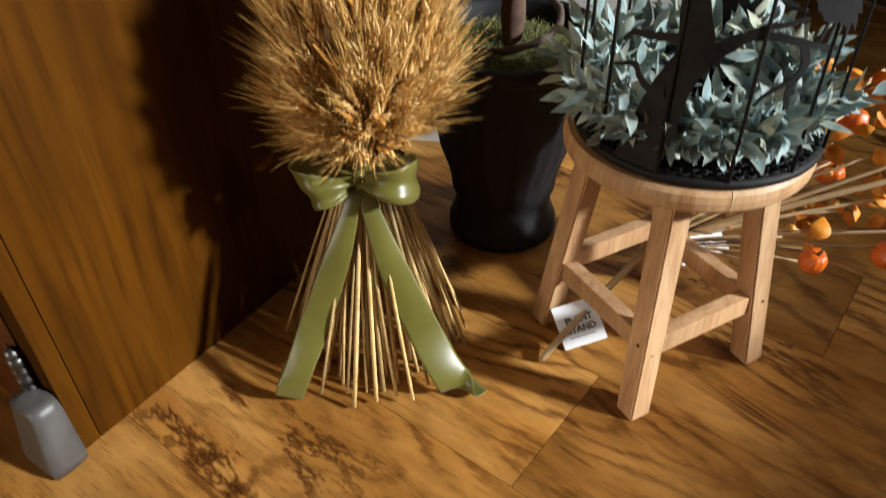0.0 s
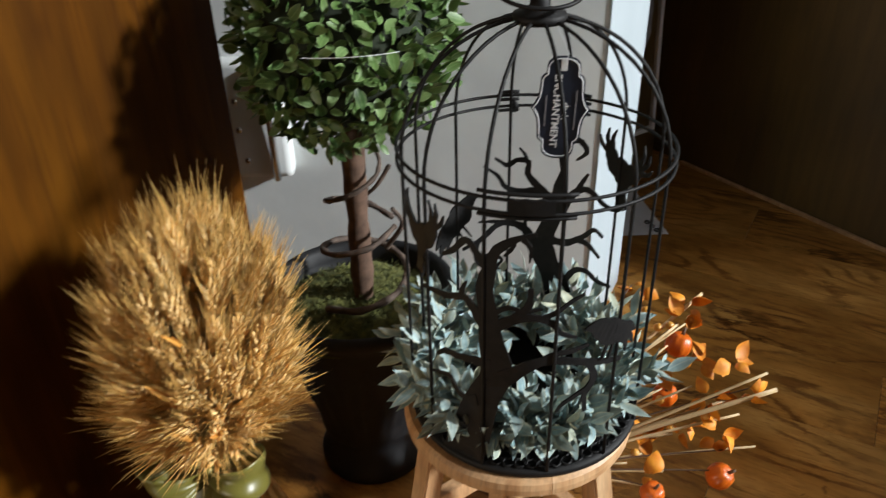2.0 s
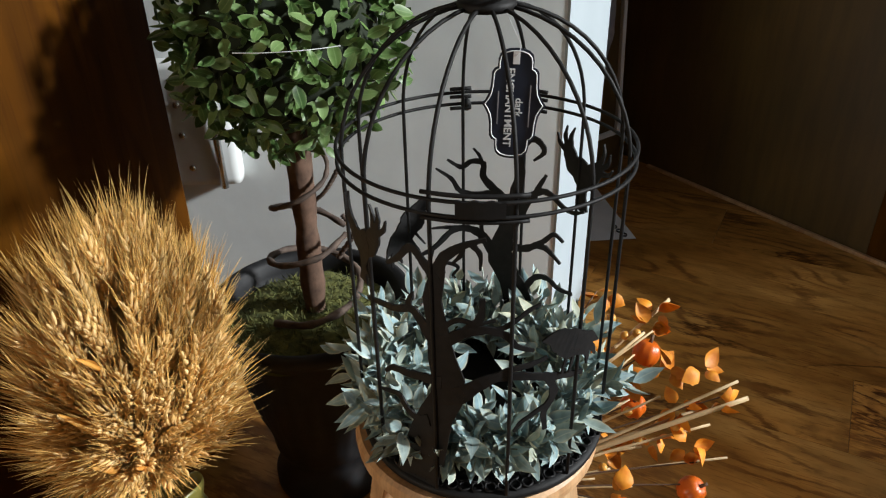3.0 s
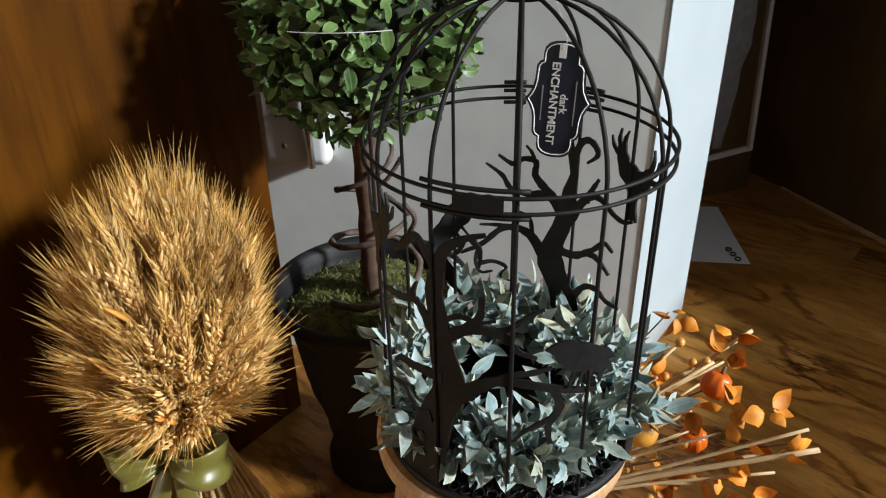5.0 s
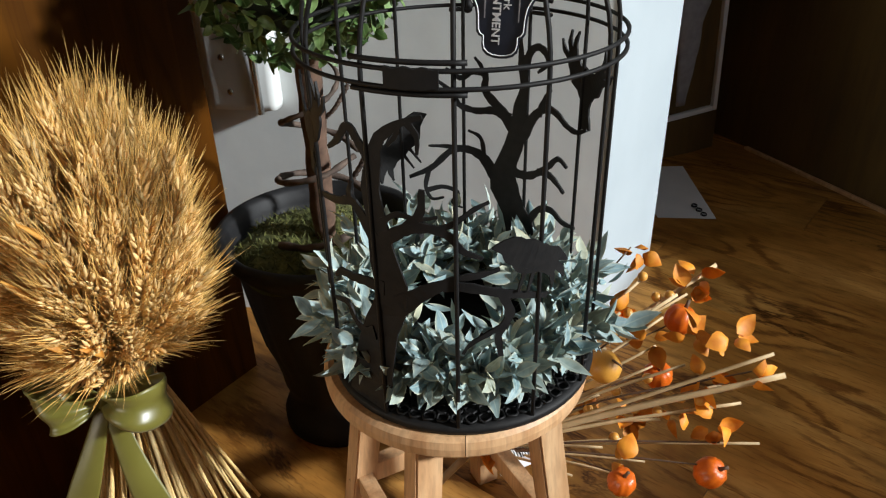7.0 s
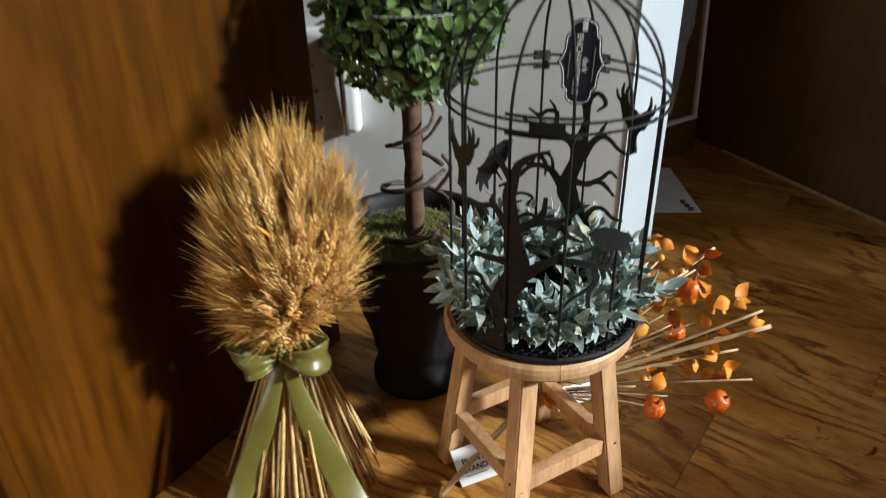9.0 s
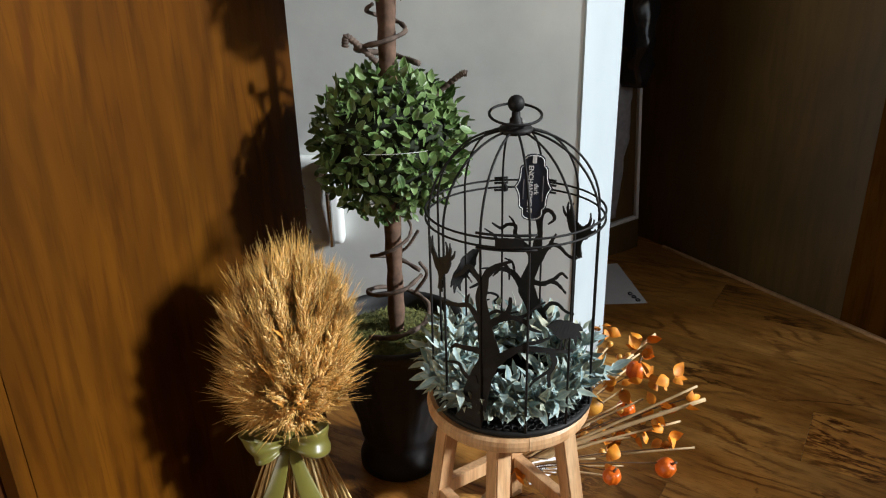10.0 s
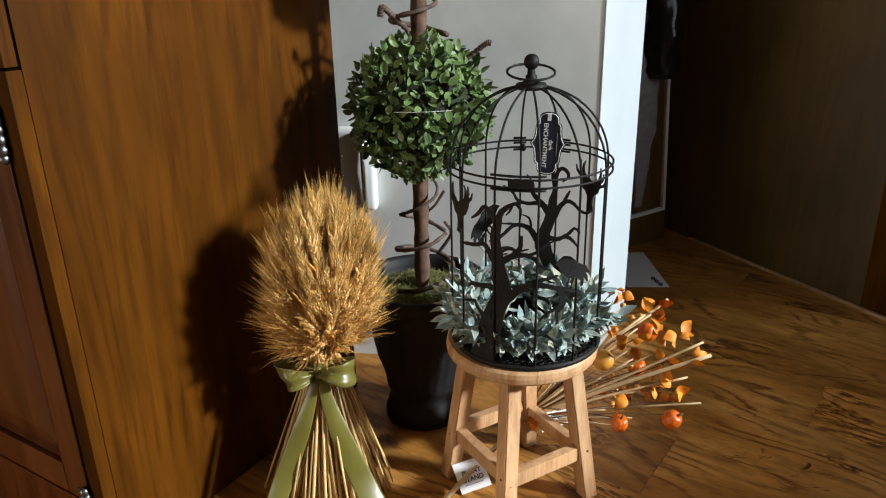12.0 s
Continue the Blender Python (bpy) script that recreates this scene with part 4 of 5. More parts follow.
def kernel(bm, root, p, d, face, l, w):
    """A husk with a ridge, growing from a vertex of the ear's stem."""
    m = lie(p, d, face)
    ring = []
    for t, f in ((0.18, 0.75), (0.5, 1.0), (0.82, 0.55)):
        ring.append([bm.verts.new(m @ Vector((w * f * math.cos(a) * 0.5, w * f * math.sin(a) * 0.46, t * l))) for a in (0.785 + 1.5708 * k for k in range(4))])
    b1 = bm.verts.new(m @ Vector((0, 0.0008, l)))
    for k in range(4):
        bm.faces.new((root, ring[0][(k + 1) % 4], ring[0][k]))
        for r in (0, 1):
            bm.faces.new((ring[r][k], ring[r][(k + 1) % 4], ring[r + 1][(k + 1) % 4], ring[r + 1][k]))
        bm.faces.new((ring[2][k], ring[2][(k + 1) % 4], b1))


def ear_meshes(seed):
    """Kernels in rows along z, and the bristles that grow out between them."""
    g = random.Random(seed)
    bk, ba = bmesh.new(), bmesh.new()
    L = 0.052
    bend = g.uniform(-0.006, 0.006)
    stem = []
    for i in range(10):
        f = i / 9
        stem.append(bk.verts.new((bend * f * f, 0, f * L)))
        if i:
            bk.faces.new((stem[-2], stem[-1], bk.verts.new((bend * f * f + 0.0012, 0.0006, (f - 0.05) * L))))
        for row in range(4):
            a = row * math.pi / 2 + (0.785 if i % 2 else 0) + g.uniform(-0.15, 0.15)
            c = Vector((bend * f * f, 0, f * L))
            o = Vector((math.cos(a), math.sin(a), 0))
            if row % 2 and i % 2:
                continue
            w = 0.0055 * (1 - 0.35 * f)
            d = (o * 0.34 + Vector((0, 0, 1))).normalized()
            kernel(bk, stem[-1], c + o * 0.0022, d, o, g.uniform(0.0120, 0.0142), w)
            if g.random() < 0.92:
                ln = g.uniform(0.030, 0.054) * (1.0 - 0.25 * f)
                p0 = c + o * 0.003 + d * 0.008
                dd = (o * g.uniform(0.03, 0.22) + Vector((g.gauss(0, 0.05), g.gauss(0, 0.05), 1))).normalized()
                p1, p2 = p0 + dd * ln * 0.5, p0 + dd * ln + o * ln * g.uniform(0.0, 0.10)
                s, q = o.orthogonal().normalized(), o
                v = [[ba.verts.new(p + (s * math.cos(b) + q * math.sin(b)) * r) for b in (0, 2.1, 4.2)] for p, r in ((p0, 0.00046), (p1, 0.00032))]
                e = ba.verts.new(p2)
                for k in range(3):
                    ba.faces.new((v[0][k], v[0][(k + 1) % 3], v[1][(k + 1) % 3], v[1][k]))
                    ba.faces.new((v[1][k], v[1][(k + 1) % 3], e))
    return mesh_of(bk, "ear", M_WHEAT, True), mesh_of(ba, "bristles", M_AWN, True)


EARS = [ear_meshes(s) for s in range(6)]
TIE_Z = 0.262
HEAD_PROFILE = ((0.052, 0.292, 84), (0.069, 0.312, 70), (0.081, 0.342, 54), (0.086, 0.388, 39), (0.083, 0.440, 25), (0.072, 0.488, 16), (0.045, 0.518, 9), (0.0, 0.534, 2))      # radius, height, lean
SHARE = [0.0]
for (r0, z0, _), (r1, z1, _) in zip(HEAD_PROFILE, HEAD_PROFILE[1:]):
    SHARE.append(SHARE[-1] + (r0 + r1 + 0.02) * math.hypot(r1 - r0, z1 - z0))


def head_place(u):
    """Radius, height and lean at the share u of the head's surface."""
    u *= SHARE[-1]
    j = max(k for k in range(len(SHARE) - 1) if SHARE[k] <= u)
    f = (u - SHARE[j]) / (SHARE[j + 1] - SHARE[j])
    return [p + (q - p) * f for p, q in zip(HEAD_PROFILE[j], HEAD_PROFILE[j + 1])]


def ear_pose(i, inner):
    r, z, lean = head_place((i * 0.7548777 + 0.13) % 1.0 * 0.985 + 0.008)
    if inner:
        r, z = r * 0.70, z - 0.006
    a = i * 2.399963 + rng.uniform(-0.2, 0.2)
    polar = max(0.02, radians(lean) + rng.gauss(0, 0.07))
    a2 = a + rng.gauss(0, 0.12)
    d = Vector((math.sin(polar) * math.cos(a2), math.sin(polar) * math.sin(a2), math.cos(polar)))
    tip_ = Vector((r * math.cos(a) + 0.020 * (z - 0.29) / 0.25, r * math.sin(a), z + rng.uniform(-0.008, 0.006)))
    return aim(tip_ - d * 0.052, d, rng.uniform(0, 6.28), rng.uniform(0.92, 1.18))


for i in range(285):
    mk, ma = EARS[i % 6]
    ob = new("ear", mk)
    ob.parent, ob.matrix_basis = wheat, ear_pose(i, False)
    br = new("bristles", ma)
    br.parent = ob
vs, fs, mi = [], [], []
for i in range(150):
    m = ear_pose(i, True)
    for k, me in enumerate(EARS[i % 6]):
        o = len(vs)
        vs += [m @ v.co for v in me.vertices]
        fs += [[o + q for q in p.vertices] for p in me.polygons]
        mi += [k] * len(me.polygons)
me = bpy.data.meshes.new("ear_mass")
me.from_pydata(vs, [], fs)
me.materials.append(M_WHEAT)
me.materials.append(M_AWN)
me.polygons.foreach_set("material_index", mi)
me.polygons.foreach_set("use_smooth", [True] * len(fs))
ob = new("ear_mass", me)
ob.parent = wheat
tagged(ob, kind="stuff")
for a, z, r, ln in ((-1.75, 0.40, 0.082, 0.062), (-1.50, 0.452, 0.072, 0.050), (-1.62, 0.352, 0.083, 0.040), (-1.28, 0.345, 0.084, 0.036)):
    o = Vector((math.cos(a), math.sin(a), 0))
    side = Vector((-o.y, o.x, 0))
    p = o * r + Vector((0, 0, z))
    blade = curve3([p - o * 0.02 - Vector((0, 0, ln * 0.5)), p + side * 0.006, p + o * 0.014 + Vector((0, 0, ln * 0.45)) - side * 0.005], 12)
    part("dry_leaf", tube(bmesh.new(), blade, [0.0010 + 0.0038 * math.sin(math.pi * k / 12) for k in range(13)], 8, flat=0.35), M_HUSK, wheat, "curled orange-brown dried leaf blade", smooth=True)
core = [(0.016, TIE_Z - 0.02), (0.020, TIE_Z), (0.026, TIE_Z + 0.02), (0.036, TIE_Z + 0.05), (0.046, TIE_Z + 0.10), (0.036, TIE_Z + 0.16), (0.015, TIE_Z + 0.20)]
part("straw_core", lathe(bmesh.new(), core, 20), M_WHEAT, wheat, smooth=True)
for i in range(112):
    a = i * 2.399963
    rr = math.sqrt((i + 0.5) / 112)
    r0, r1 = 0.019 * rr, 0.040 + 0.088 * rr ** 1.5 * rng.uniform(0.82, 1.06)
    foot = Vector((r1 * math.cos(a) - 0.006, r1 * math.sin(a) - 0.012, 0.001 + (0.012 * rng.random() if rr > 0.8 else 0)))
    neck = Vector((r0 * math.cos(a), r0 * math.sin(a), TIE_Z + 0.012))
    mid_ = foot.lerp(neck, 0.5) + Vector((rng.gauss(0, 0.003), rng.gauss(0, 0.003), 0))
    part("stalk", tube(bmesh.new(), curve3([foot, mid_, neck], 4), [q * (0.75 + 0.55 * ((i * 7) % 10) / 9) for q in (0.0021, 0.0021, 0.0020, 0.0018, 0.0016)], 6), M_STRAW, wheat, smooth=True)


STRIP = [i / 12 for i in range(13)]


def ribbon(pts, across, widths, n=28, cup=0.0, thick=0.0004, fold=0.0):
    """A satin band along points; across: its width's direction at start and end."""
    c = curve3(pts, n)
    bm = bmesh.new()
    rows_ = []
    for i, p in enumerate(c):
        f = i / n
        d = (c[min(i + 1, n)] - c[max(i - 1, 0)]).normalized()
        k = f * (len(across) - 1)
        j = min(int(k), len(across) - 2)
        s = Vector(across[j]).lerp(Vector(across[j + 1]), k - j)
        s = (s - d * s.dot(d)).normalized()
        nn = d.cross(s)
        k = f * (len(widths) - 1)
        j = min(int(k), len(widths) - 2)
        w = widths[j] + (widths[j + 1] - widths[j]) * (k - j)
        ripple = 0.0012 * math.sin(f * 11 + pts[0][0] * 40)
        top = [p + s * (w * (g - 0.5)) + nn * (cup * w * (1 - (2 * g - 1) ** 2) + ripple * math.sin(3 * g) + fold * math.sin(7.5 * g + 1.4 * f) * (0.35 + 0.65 * abs(math.cos(math.pi * f)))) for g in STRIP]
        rows_.append([bm.verts.new(q) for q in top] + [bm.verts.new(q - nn * thick) for q in top[::-1]])
    m_ = 2 * len(STRIP)
    for a, b in zip(rows_, rows_[1:]):
        for k in range(m_):
            bm.faces.new((a[k], a[(k + 1) % m_], b[(k + 1) % m_], b[k]))
    bm.faces.new(rows_[0][::-1])
    bm.faces.new(rows_[-1])
    return bm


bow = part("ribbon_bow", ribbon([(0.030 * math.cos(t), 0.030 * math.sin(t), TIE_Z) for t in (math.tau * j / 10 for j in range(11))], [(0, 0, 1), (0, 0, 1)], (0.012, 0.012)), M_RIBBON, wheat, "olive-green satin ribbon tied in a bow", smooth=True)
KN = Vector((-0.004, -0.036, TIE_Z - 0.004))
LOOPS = ((-1, [(-0.2, 0, 1), (-0.35, 0.35, 1), (-0.6, 0.25, 1), (-0.5, 0.0, 1), (0, 0, 1)], 0.004), (1, [(0.1, 0, 1), (0.05, 0.35, 1), (0.0, 0.3, 1), (-0.1, 0.0, 1), (0, 0, 1)], 0.010))
for sgn, across, rise in LOOPS:
    L_ = [KN + Vector(p) for p in ((0, -0.006, 0), (sgn * 0.020, -0.030, rise), (sgn * 0.044, -0.034, rise), (sgn * 0.060, -0.014, rise * 0.6), (sgn * 0.054, 0.008, 0), (sgn * 0.034, 0.012, -0.004), (0, 0.002, -0.002))]
    part("loop", ribbon(L_, across, (0.009, 0.030, 0.042, 0.043, 0.034, 0.009), 44, 0.05, 0.0004, 0.0042), M_RIBBON, bow, smooth=True)
bm = ball(bmesh.new(), KN + Vector((0, -0.006, 0)), 0.010, 0.75, 0.7, 1.15, 14, 10)
for v in bm.verts:
    v.co.x += 0.0012 * math.sin(v.co.z * 900)
part("knot", bm, M_RIBBON, bow, smooth=True)
part("tail", ribbon([KN + Vector((-0.002, -0.004, -0.004)), KN + Vector((-0.030, -0.030, -0.085)), KN + Vector((-0.064, -0.052, -0.17)), Vector((-0.092, -0.114, 0.036)), Vector((-0.102, -0.120, 0.011))], [(1, -0.1, 0.2), (1, 0.1, 0.3), (1, 0.1, 0.35), (1, 0.2, 0.1)], (0.014, 0.030, 0.035, 0.033, 0.034), 34, 0.06), M_RIBBON, bow, smooth=True)
part("tail", ribbon([KN + Vector((0.002, -0.004, -0.004)), KN + Vector((0.026, -0.028, -0.085)), KN + Vector((0.060, -0.050, -0.17)), Vector((0.084, -0.108, 0.036)), Vector((0.100, -0.108, 0.012)), Vector((0.120, -0.096, 0.005))], [(1, 0.1, -0.2), (1, 0.1, -0.35), (0.9, 0.3, -0.4), (0.5, -0.8, 0.1)], (0.014, 0.034, 0.041, 0.042, 0.036), 34, 0.06), M_RIBBON, bow, smooth=True)

# ---- autumn spray lying behind the stool ----
spray = thing("autumn_spray", heading(0.27, 0.775, 0, 0.0), "artificial autumn spray of orange leaves, berries and small pumpkins", "artificial spray")
O = Vector((0.27, 0.775, 0.0))


def strand(b, r, mat, name, sag=0.01, a=None, flat=1.0, label=""):
    a = Vector(a if a is not None else (0.255, 0.765, 0.060)) - O
    b = Vector(b) - O
    mid_ = a.lerp(b, 0.5) + Vector((rng.gauss(0, 0.006), rng.gauss(0, 0.006), sag))
    return part(name, tube(bmesh.new(), curve3([a, mid_, b], 10), [r * (1 - 0.03 * k) for k in range(11)], 6, flat=flat), mat, spray, label, smooth=True)


part("main_stem", tube(bmesh.new(), [Vector(p) - O for p in ((0.106, 0.617, 0.006), (0.15, 0.662, 0.022), (0.204, 0.713, 0.040), (0.27, 0.772, 0.066), (0.34, 0.79, 0.095))], [0.0045, 0.0045, 0.0048, 0.005, 0.004], 8), M_RAFFIA, spray, "wrapped pale stem end", smooth=True)
for b, r, flat in (((0.573, 0.901, 0.242), 0.0062, 0.4), ((0.590, 0.710, 0.221), 0.0058, 0.4), ((0.576, 0.717, 0.244), 0.0036, 0.5), ((0.583, 0.713, 0.120), 0.0030, 0.5), ((0.545, 0.735, 0.190), 0.0036, 0.5),
                   ((0.505, 0.830, 0.245), 0.0042, 0.4), ((0.560, 0.730, 0.165), 0.0034, 0.5), ((0.47, 0.86, 0.25), 0.0036, 0.4), ((0.44, 0.83, 0.22), 0.0034, 0.5), ((0.43, 0.70, 0.085), 0.0030, 0.5), ((0.50, 0.755, 0.20), 0.0030, 0.5), ((0.42, 0.80, 0.19), 0.0036, 0.4)):
    strand(b, r, M_RAFFIA, "raffia_strand", 0.008, flat=flat)
for k in range(14):
    f = k / 13
    strand((0.36 + 0.10 * rng.random() + 0.06 * f, 0.70 + 0.13 * f, 0.085 + 0.16 * f * rng.uniform(0.7, 1.1)), rng.uniform(0.0022, 0.0036), M_RAFFIA, "raffia_strand", 0.006, flat=0.5)
WIRED = [(0.462, 0.90, 0.27), (0.52, 0.86, 0.225), (0.561, 0.724, 0.215), (0.523, 0.741, 0.190), (0.532, 0.700, 0.135), (0.416, 0.654, 0.135), (0.519, 0.680, 0.12), (0.484, 0.792, 0.16), (0.515, 0.836, 0.205), (0.33, 0.74, 0.10)]
for b in WIRED:
    strand(b, 0.0014, M_STEM, "twig", 0.012)


def pumpkin(c, r, tilt, mat=None):
    bm = lathe(bmesh.new(), [(0.12, 0.80), (0.45, 0.92), (0.8, 0.68), (0.98, 0.2), (1.0, 0.0), (0.95, -0.35), (0.72, -0.75), (0.35, -0.92), (0.05, -0.86)][::-1], 40, lambda t, z: -0.09 * abs(math.sin(4 * t)) ** 0.5 * -1 * 0.9 - 0.08)
    ob = part("pumpkin", bm, mat or M_PUMP, spray, "small orange ribbed pumpkin", Matrix.Translation(Vector(c) - O) @ Euler(tilt).to_matrix().to_4x4() @ Matrix.Scale(r, 4), True)
    part("pumpkin_stem", tube(bmesh.new(), [(0, 0, 0.75), (0.05, 0, 1.1), (0.15, 0.05, 1.35)], [0.16, 0.11, 0.12], 8), M_STEM, ob, smooth=True)


pumpkin((0.416, 0.654, 0.125), 0.0155, (0.3, 0.1, 0))
pumpkin((0.519, 0.680, 0.110), 0.0175, (0.4, 0.6, 0))
pumpkin((0.515, 0.836, 0.205), 0.0190, (0.2, 0.4, 1))
pumpkin((0.484, 0.792, 0.155), 0.0175, (0.3, -0.3, 0.5))
ob = part("gourd", lathe(bmesh.new(), [(0.05, -0.95), (0.5, -0.85), (0.92, -0.4), (1.0, 0.0), (0.9, 0.45), (0.5, 0.85), (0.1, 0.98)], 24), M_GOURD, spray, "round yellow gourd", Matrix.Translation(Vector((0.414, 0.774, 0.183)) - O) @ Matrix.Scale(0.0205, 4), True)
part("gourd_leaf", tube(bmesh.new(), [(0.3, -0.5, 0.85), (0.75, -0.5, 0.5), (0.98, -0.3, 0.1)], [0.08, 0.06, 0.03], 6), M_STEM, ob, smooth=True)
bm = ball(bmesh.new(), (0, 0, 0), 0.0062, u=12, v=8)
BERRY = mesh_of(bm, "berry", M_BERRY)
for c in ((0.470, 0.860, 0.252), (0.485, 0.845, 0.232), (0.500, 0.842, 0.236), (0.455, 0.85, 0.205), (0.462, 0.762, 0.175), (0.43, 0.77, 0.15), (0.45, 0.755, 0.135), (0.474, 0.745, 0.140), (0.498, 0.745, 0.160), (0.516, 0.735, 0.165), (0.405, 0.772, 0.120), (0.54, 0.86, 0.23), (0.425, 0.735, 0.11), (0.395, 0.75, 0.14)):
    ob = new("berry", BERRY)
    ob.parent, ob.matrix_basis = spray, Matrix.Translation(Vector(c) - O)
FALL = [leaf_mesh("fall_leaf", 0.032, 0.026, f, d, M_FALL, 0.95) for f, d in ((0.8, 0.6), (-0.55, 0.4), (1.0, -0.5))]
k = 0
for c, n, spread in (((0.470, 0.895, 0.268), 5, 0.014), ((0.525, 0.86, 0.228), 5, 0.014), ((0.545, 0.885, 0.232), 3, 0.012), ((0.50, 0.752, 0.245), 5, 0.015), ((0.536, 0.736, 0.252), 5, 0.014), ((0.561, 0.724, 0.210), 4, 0.012), ((0.520, 0.741, 0.190), 5, 0.014),
                     ((0.530, 0.72, 0.142), 5, 0.014), ((0.495, 0.745, 0.135), 4, 0.012), ((0.445, 0.765, 0.112), 5, 0.016), ((0.416, 0.66, 0.146), 3, 0.008), ((0.40, 0.775, 0.10), 5, 0.015), ((0.47, 0.80, 0.20), 4, 0.014), ((0.277, 0.75, 0.082), 5, 0.012), ((0.34, 0.78, 0.11), 4, 0.014), ((0.43, 0.84, 0.21), 4, 0.016)):
    for j in range(n):
        d = Vector((rng.gauss(0.3, 0.8), rng.gauss(0, 0.8), rng.gauss(0.1, 0.7))).normalized()
        ob = new("leaf", FALL[k % 3])
        ob.parent = spray
        ob.matrix_basis = lie(Vector(c) - O + d * spread * 0.5, d, Vector((rng.gauss(0, 1), rng.gauss(-0.6, 1), rng.gauss(0.6, 0.6))), rng.uniform(0.6, 0.92))
        k += 1


# ---- paper things ----
def card(name, corners, label, category):
    """A stiff card from its lower-left corner and two edge vectors; returns it with its axes."""
    o, u, v = (Vector(c) for c in corners)
    x = u.normalized()
    n = x.cross(v).normalized()
    y = n.cross(x)
    m = Matrix.Translation(o) @ Matrix((x, y, n)).transposed().to_4x4()
    ob = thing(name, m, label, category)
    part("card", boxed(0, u.length, 0, v.dot(y), -0.0003, 0.0003), M_PAPER, ob)
    return ob, u.length, v.dot(y)


ps, w_, h_ = card("care_tag", ((0.138, 0.634, 0.002), (0.054, 0.014, 0.008), (0.004, 0.048, 0.034)), "white paper hang tag printed with two words under the stool", "tag")
words("PLANT", 0.0118, Matrix.Translation((w_ * 0.52, h_ * 0.60, 0.0006)), M_INK, ps)
words("STAND", 0.0118, Matrix.Translation((w_ * 0.52, h_ * 0.38, 0.0006)), M_INK, ps)
part("print_bar", boxed(w_ * 0.2, w_ * 0.8, h_ * 0.2, h_ * 0.23, 0.0003, 0.0006), M_CLOTH, ps)
sp, w_, h_ = card("spray_tag", ((0.293, 0.718, 0.066), (0.066, 0.026, 0.006), (0.004, 0.030, 0.020)), "white paper tag on the stem of the autumn spray", "tag")
for k in range(9):
    x = w_ * (0.30 + 0.045 * k)
    part("print_bar", boxed(x, x + w_ * (0.014 + 0.012 * (k % 3 == 0)), h_ * 0.35, h_ * 0.72, 0.0003, 0.0006), M_INK, sp)

leaflet = thing("leaflet", Matrix.Translation((0.672, 1.494, 0.001)), "white printed sheet of paper lying on the floor", "paper")
bm = bmesh.new()
quad = [(0, 0), (0.119, -0.014), (0.124, 0.264), (-0.02, 0.268)]
lo_, hi_ = ([bm.verts.new((x, y, z + 0.002 * (x > 0.05))) for x, y in quad] for z in (0, 0.0008))
bm.faces.new(lo_[::-1])
bm.faces.new(hi_)
for i in range(4):
    bm.faces.new((lo_[i], lo_[(i + 1) % 4], hi_[(i + 1) % 4], hi_[i]))
part("sheet", bm, M_PAPER, leaflet)
for k in range(3):
    c = (0.098 - 0.004 * k, 0.005 + 0.021 * k)
    part("print_mark", tube(bmesh.new(), [(c[0] + 0.006 * math.cos(t), c[1] + 0.007 * math.sin(t), 0.0042) for t in (math.tau * j / 14 for j in range(14))], 0.0022, 5, True, 0.4), M_INK, leaflet)

# ---- hardware on the grey wall ----
plate_m = heading(-0.055, 1.160, GREY)
plate = thing("wall_bracket", plate_m, "grey plate with screws and a bright steel bar", "bracket")
part("plate", boxed(-0.06, 0.045, -0.030, 0.004, 0.375, 0.56, 0.012), M_GREY, plate, "grey rounded cover plate", smooth=True)
part("bar", tube(bmesh.new(), [(0.022, -0.036, 0.375), (0.022, -0.038, 0.47), (0.022, -0.036, 0.56)], 0.0055, 12), M_STEEL, plate, "bright steel bar", smooth=True)
for x, z in ((-0.028, 0.455), (-0.022, 0.405), (-0.028, 0.50)):
    part("screw", ball(bmesh.new(), (x, -0.031, z), 0.0052, 1, 0.6, 1, 12, 8), M_STEEL, plate, smooth=True)

# ---- recess beside the post ----
rec = heading(0.904, 1.903, 24.3)
fr_ob = thing("picture_frame", rec @ Matrix.Translation((-0.008, 0, 0.004)) @ Matrix.Rotation(radians(-3.6), 4, "Y"), "thin pale frame leaning in the dark recess", "frame")
part("frame_side", boxed(-0.012, 0.0, -0.02, -0.008, 0.10, 0.62, 0.002), M_PAPER, fr_ob)
part("frame_side", boxed(-0.22, -0.208, -0.02, -0.008, 0.10, 0.62, 0.002), M_PAPER, fr_ob)
part("frame_bottom", boxed(-0.207, -0.013, -0.02, -0.008, 0.10, 0.112, 0.002), M_PAPER, fr_ob)
part("frame_foot", boxed(-0.22, 0.0, -0.02, -0.008, 0.0, 0.098, 0.002), M_DARKWOOD, fr_ob)
part("backing", boxed(-0.207, -0.013, -0.009, -0.004, 0.113, 0.62), M_DARKWOOD, fr_ob)


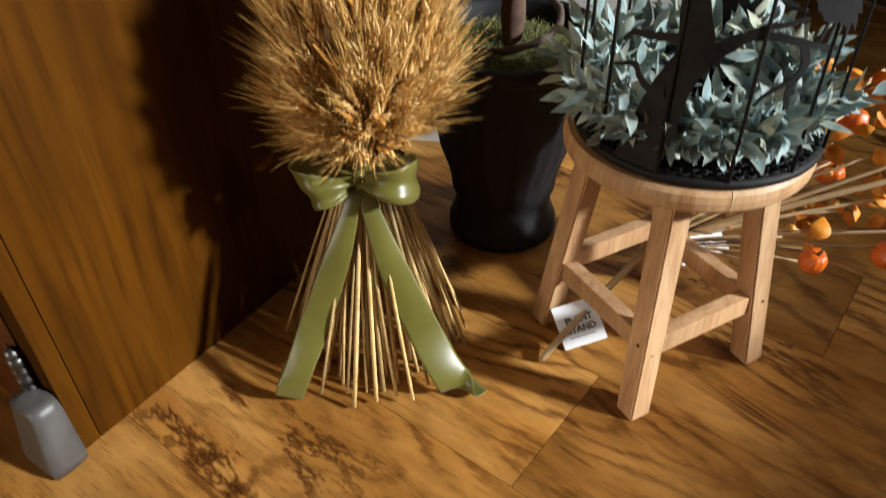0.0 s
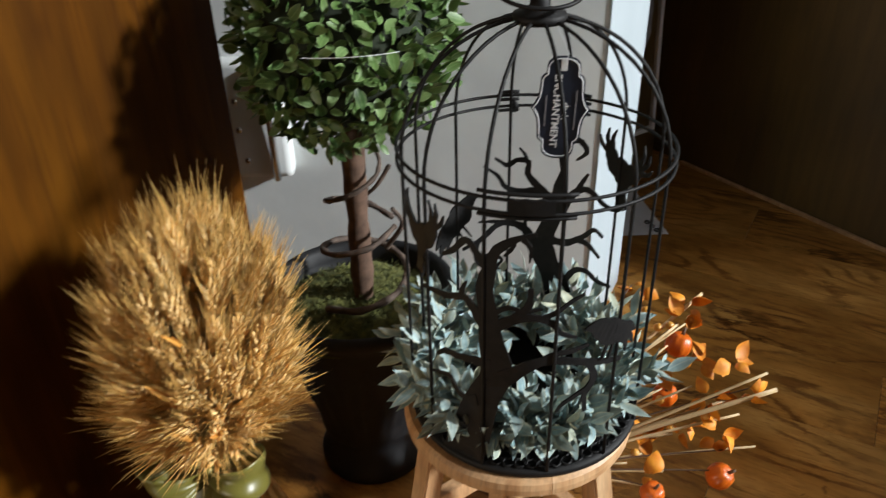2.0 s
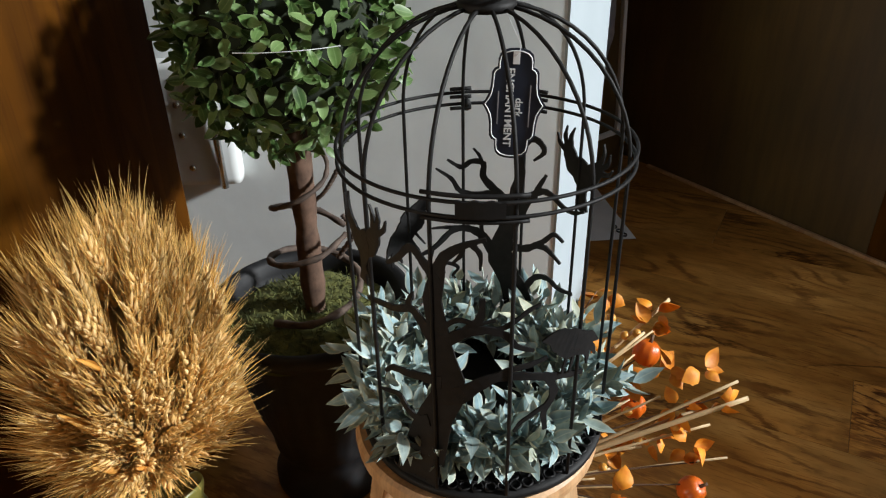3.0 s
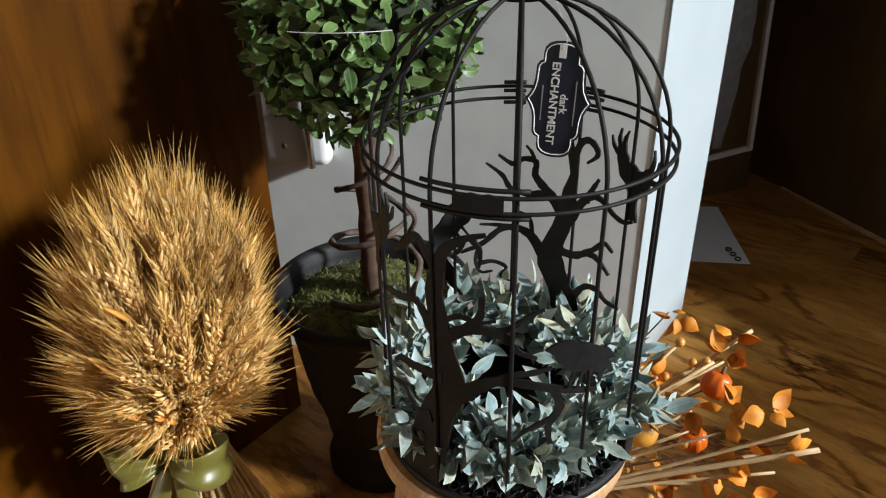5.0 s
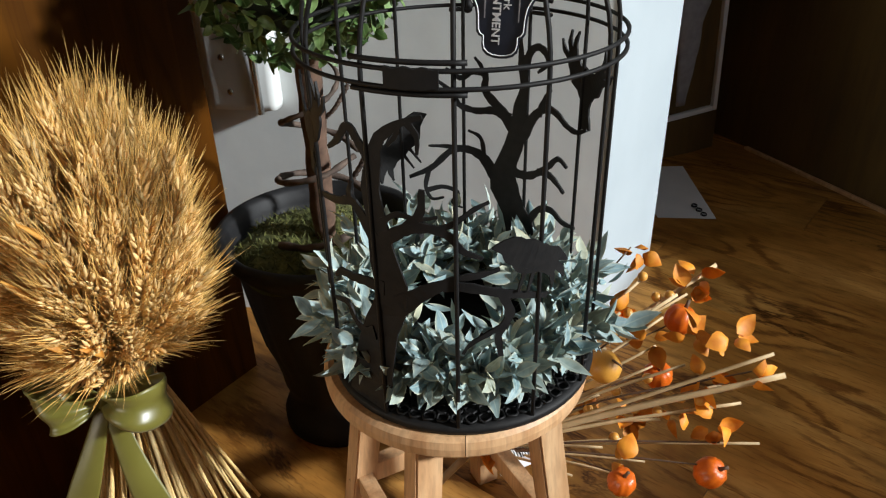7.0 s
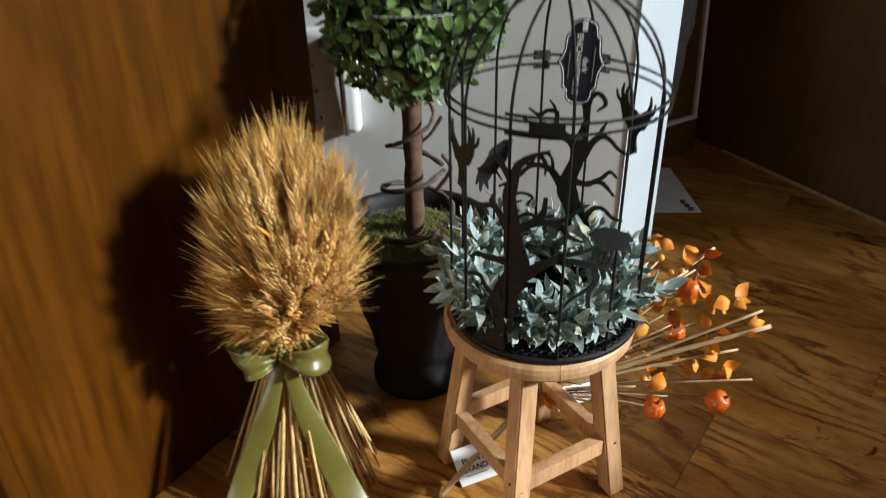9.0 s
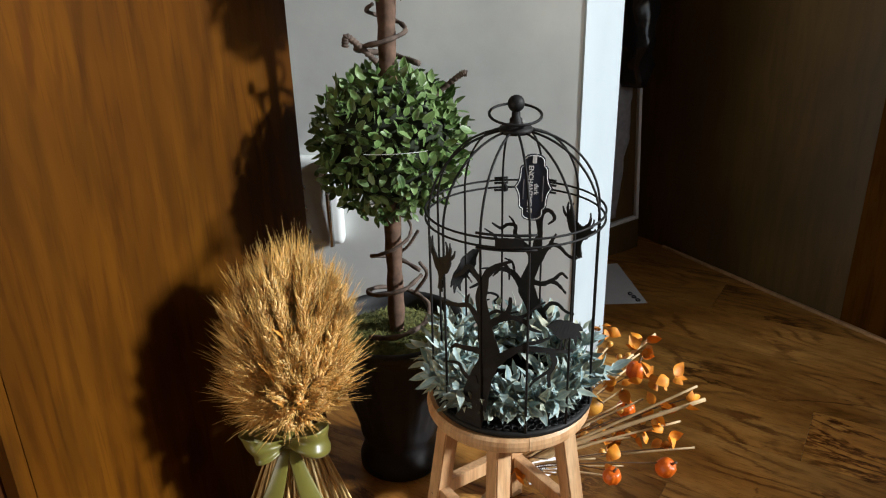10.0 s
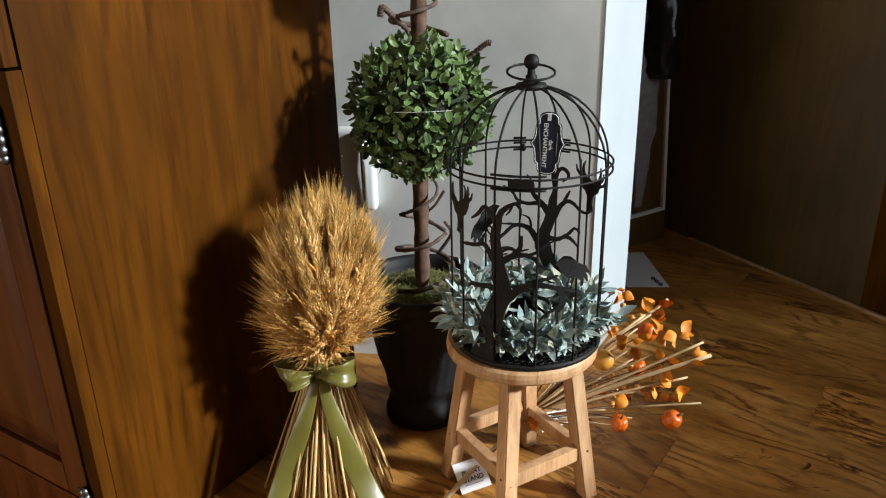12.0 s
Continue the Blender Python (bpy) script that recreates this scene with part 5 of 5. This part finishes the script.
def crumpled(cx, w, z0, z1, depth, seed, amp, nx=26, nz=34, taper=0.0):
    bm = bmesh.new()
    grid = []
    for i in range(nx):
        row = []
        for j in range(nz):
            a = math.tau * i / nx
            f = j / (nz - 1)
            prof = 0.55 + 0.45 * math.sin(math.pi * min(1, 0.15 + f * 0.9))
            prof *= 1 - taper * (1 - f)
            p = Vector((math.cos(a) * w * prof, math.sin(a) * depth * prof, z0 + (z1 - z0) * f))
            n = noise.noise(p * 17 + Vector((seed, 0, 0))) + 0.6 * abs(noise.noise(p * 38 + Vector((0, seed, 0))))
            row.append(bm.verts.new((cx + p.x * (1 + amp * n), p.y * (1 + amp * n), p.z)))
        grid.append(row)
    for i in range(nx):
        for j in range(nz - 1):
            bm.faces.new((grid[i][j], grid[(i + 1) % nx][j], grid[(i + 1) % nx][j + 1], grid[i][j + 1]))
    bm.faces.new([g[0] for g in grid][::-1])
    bm.faces.new([g[-1] for g in grid])
    return bm


tagged(part("plastic_bag", crumpled(0, 0.055, 0.56, 1.15, 0.05, 3.0, 0.5), M_BAG, None, "", heading(0.80, 1.745, 24), True), "shiny crumpled black plastic bag hanging in the recess", "bag")
tagged(part("plastic_sheet", crumpled(0.012, 0.062, 0.16, 0.66, 0.02, 9.0, 0.25, taper=0.75), M_CLOTH, None, "", heading(0.755, 1.745, 24), True), "pale grey plastic sheet hanging folded in the recess", "plastic sheet")

# ---- floor boards ----
FW, FL = 0.190, 1.22
origin = heading(0.113, 0.516, PLANK)
bm = boxed(0.0004, FL - 0.0004, 0.0003, FW - 0.0003, -0.006, 0.0, 0.0)
BOARD = mesh_of(bm, "board", M_FLOOR, False)
for r in range(-15, 16):
    shift = (r * 0.417 * FL) % FL
    for c in range(-4, 4):
        x, y = c * FL - shift, r * FW - 0.092
        ends = [origin @ Vector((x + u, y + v, 0)) for u in (0, FL) for v in (0, FW)]
        if all(-2.6 < p.x < 3.2 and -2.6 < p.y < 3.2 for p in ends):
            ob = new("board", BOARD)
            ob.parent, ob.matrix_basis = floor, origin @ Matrix.Translation((x, y, 0))
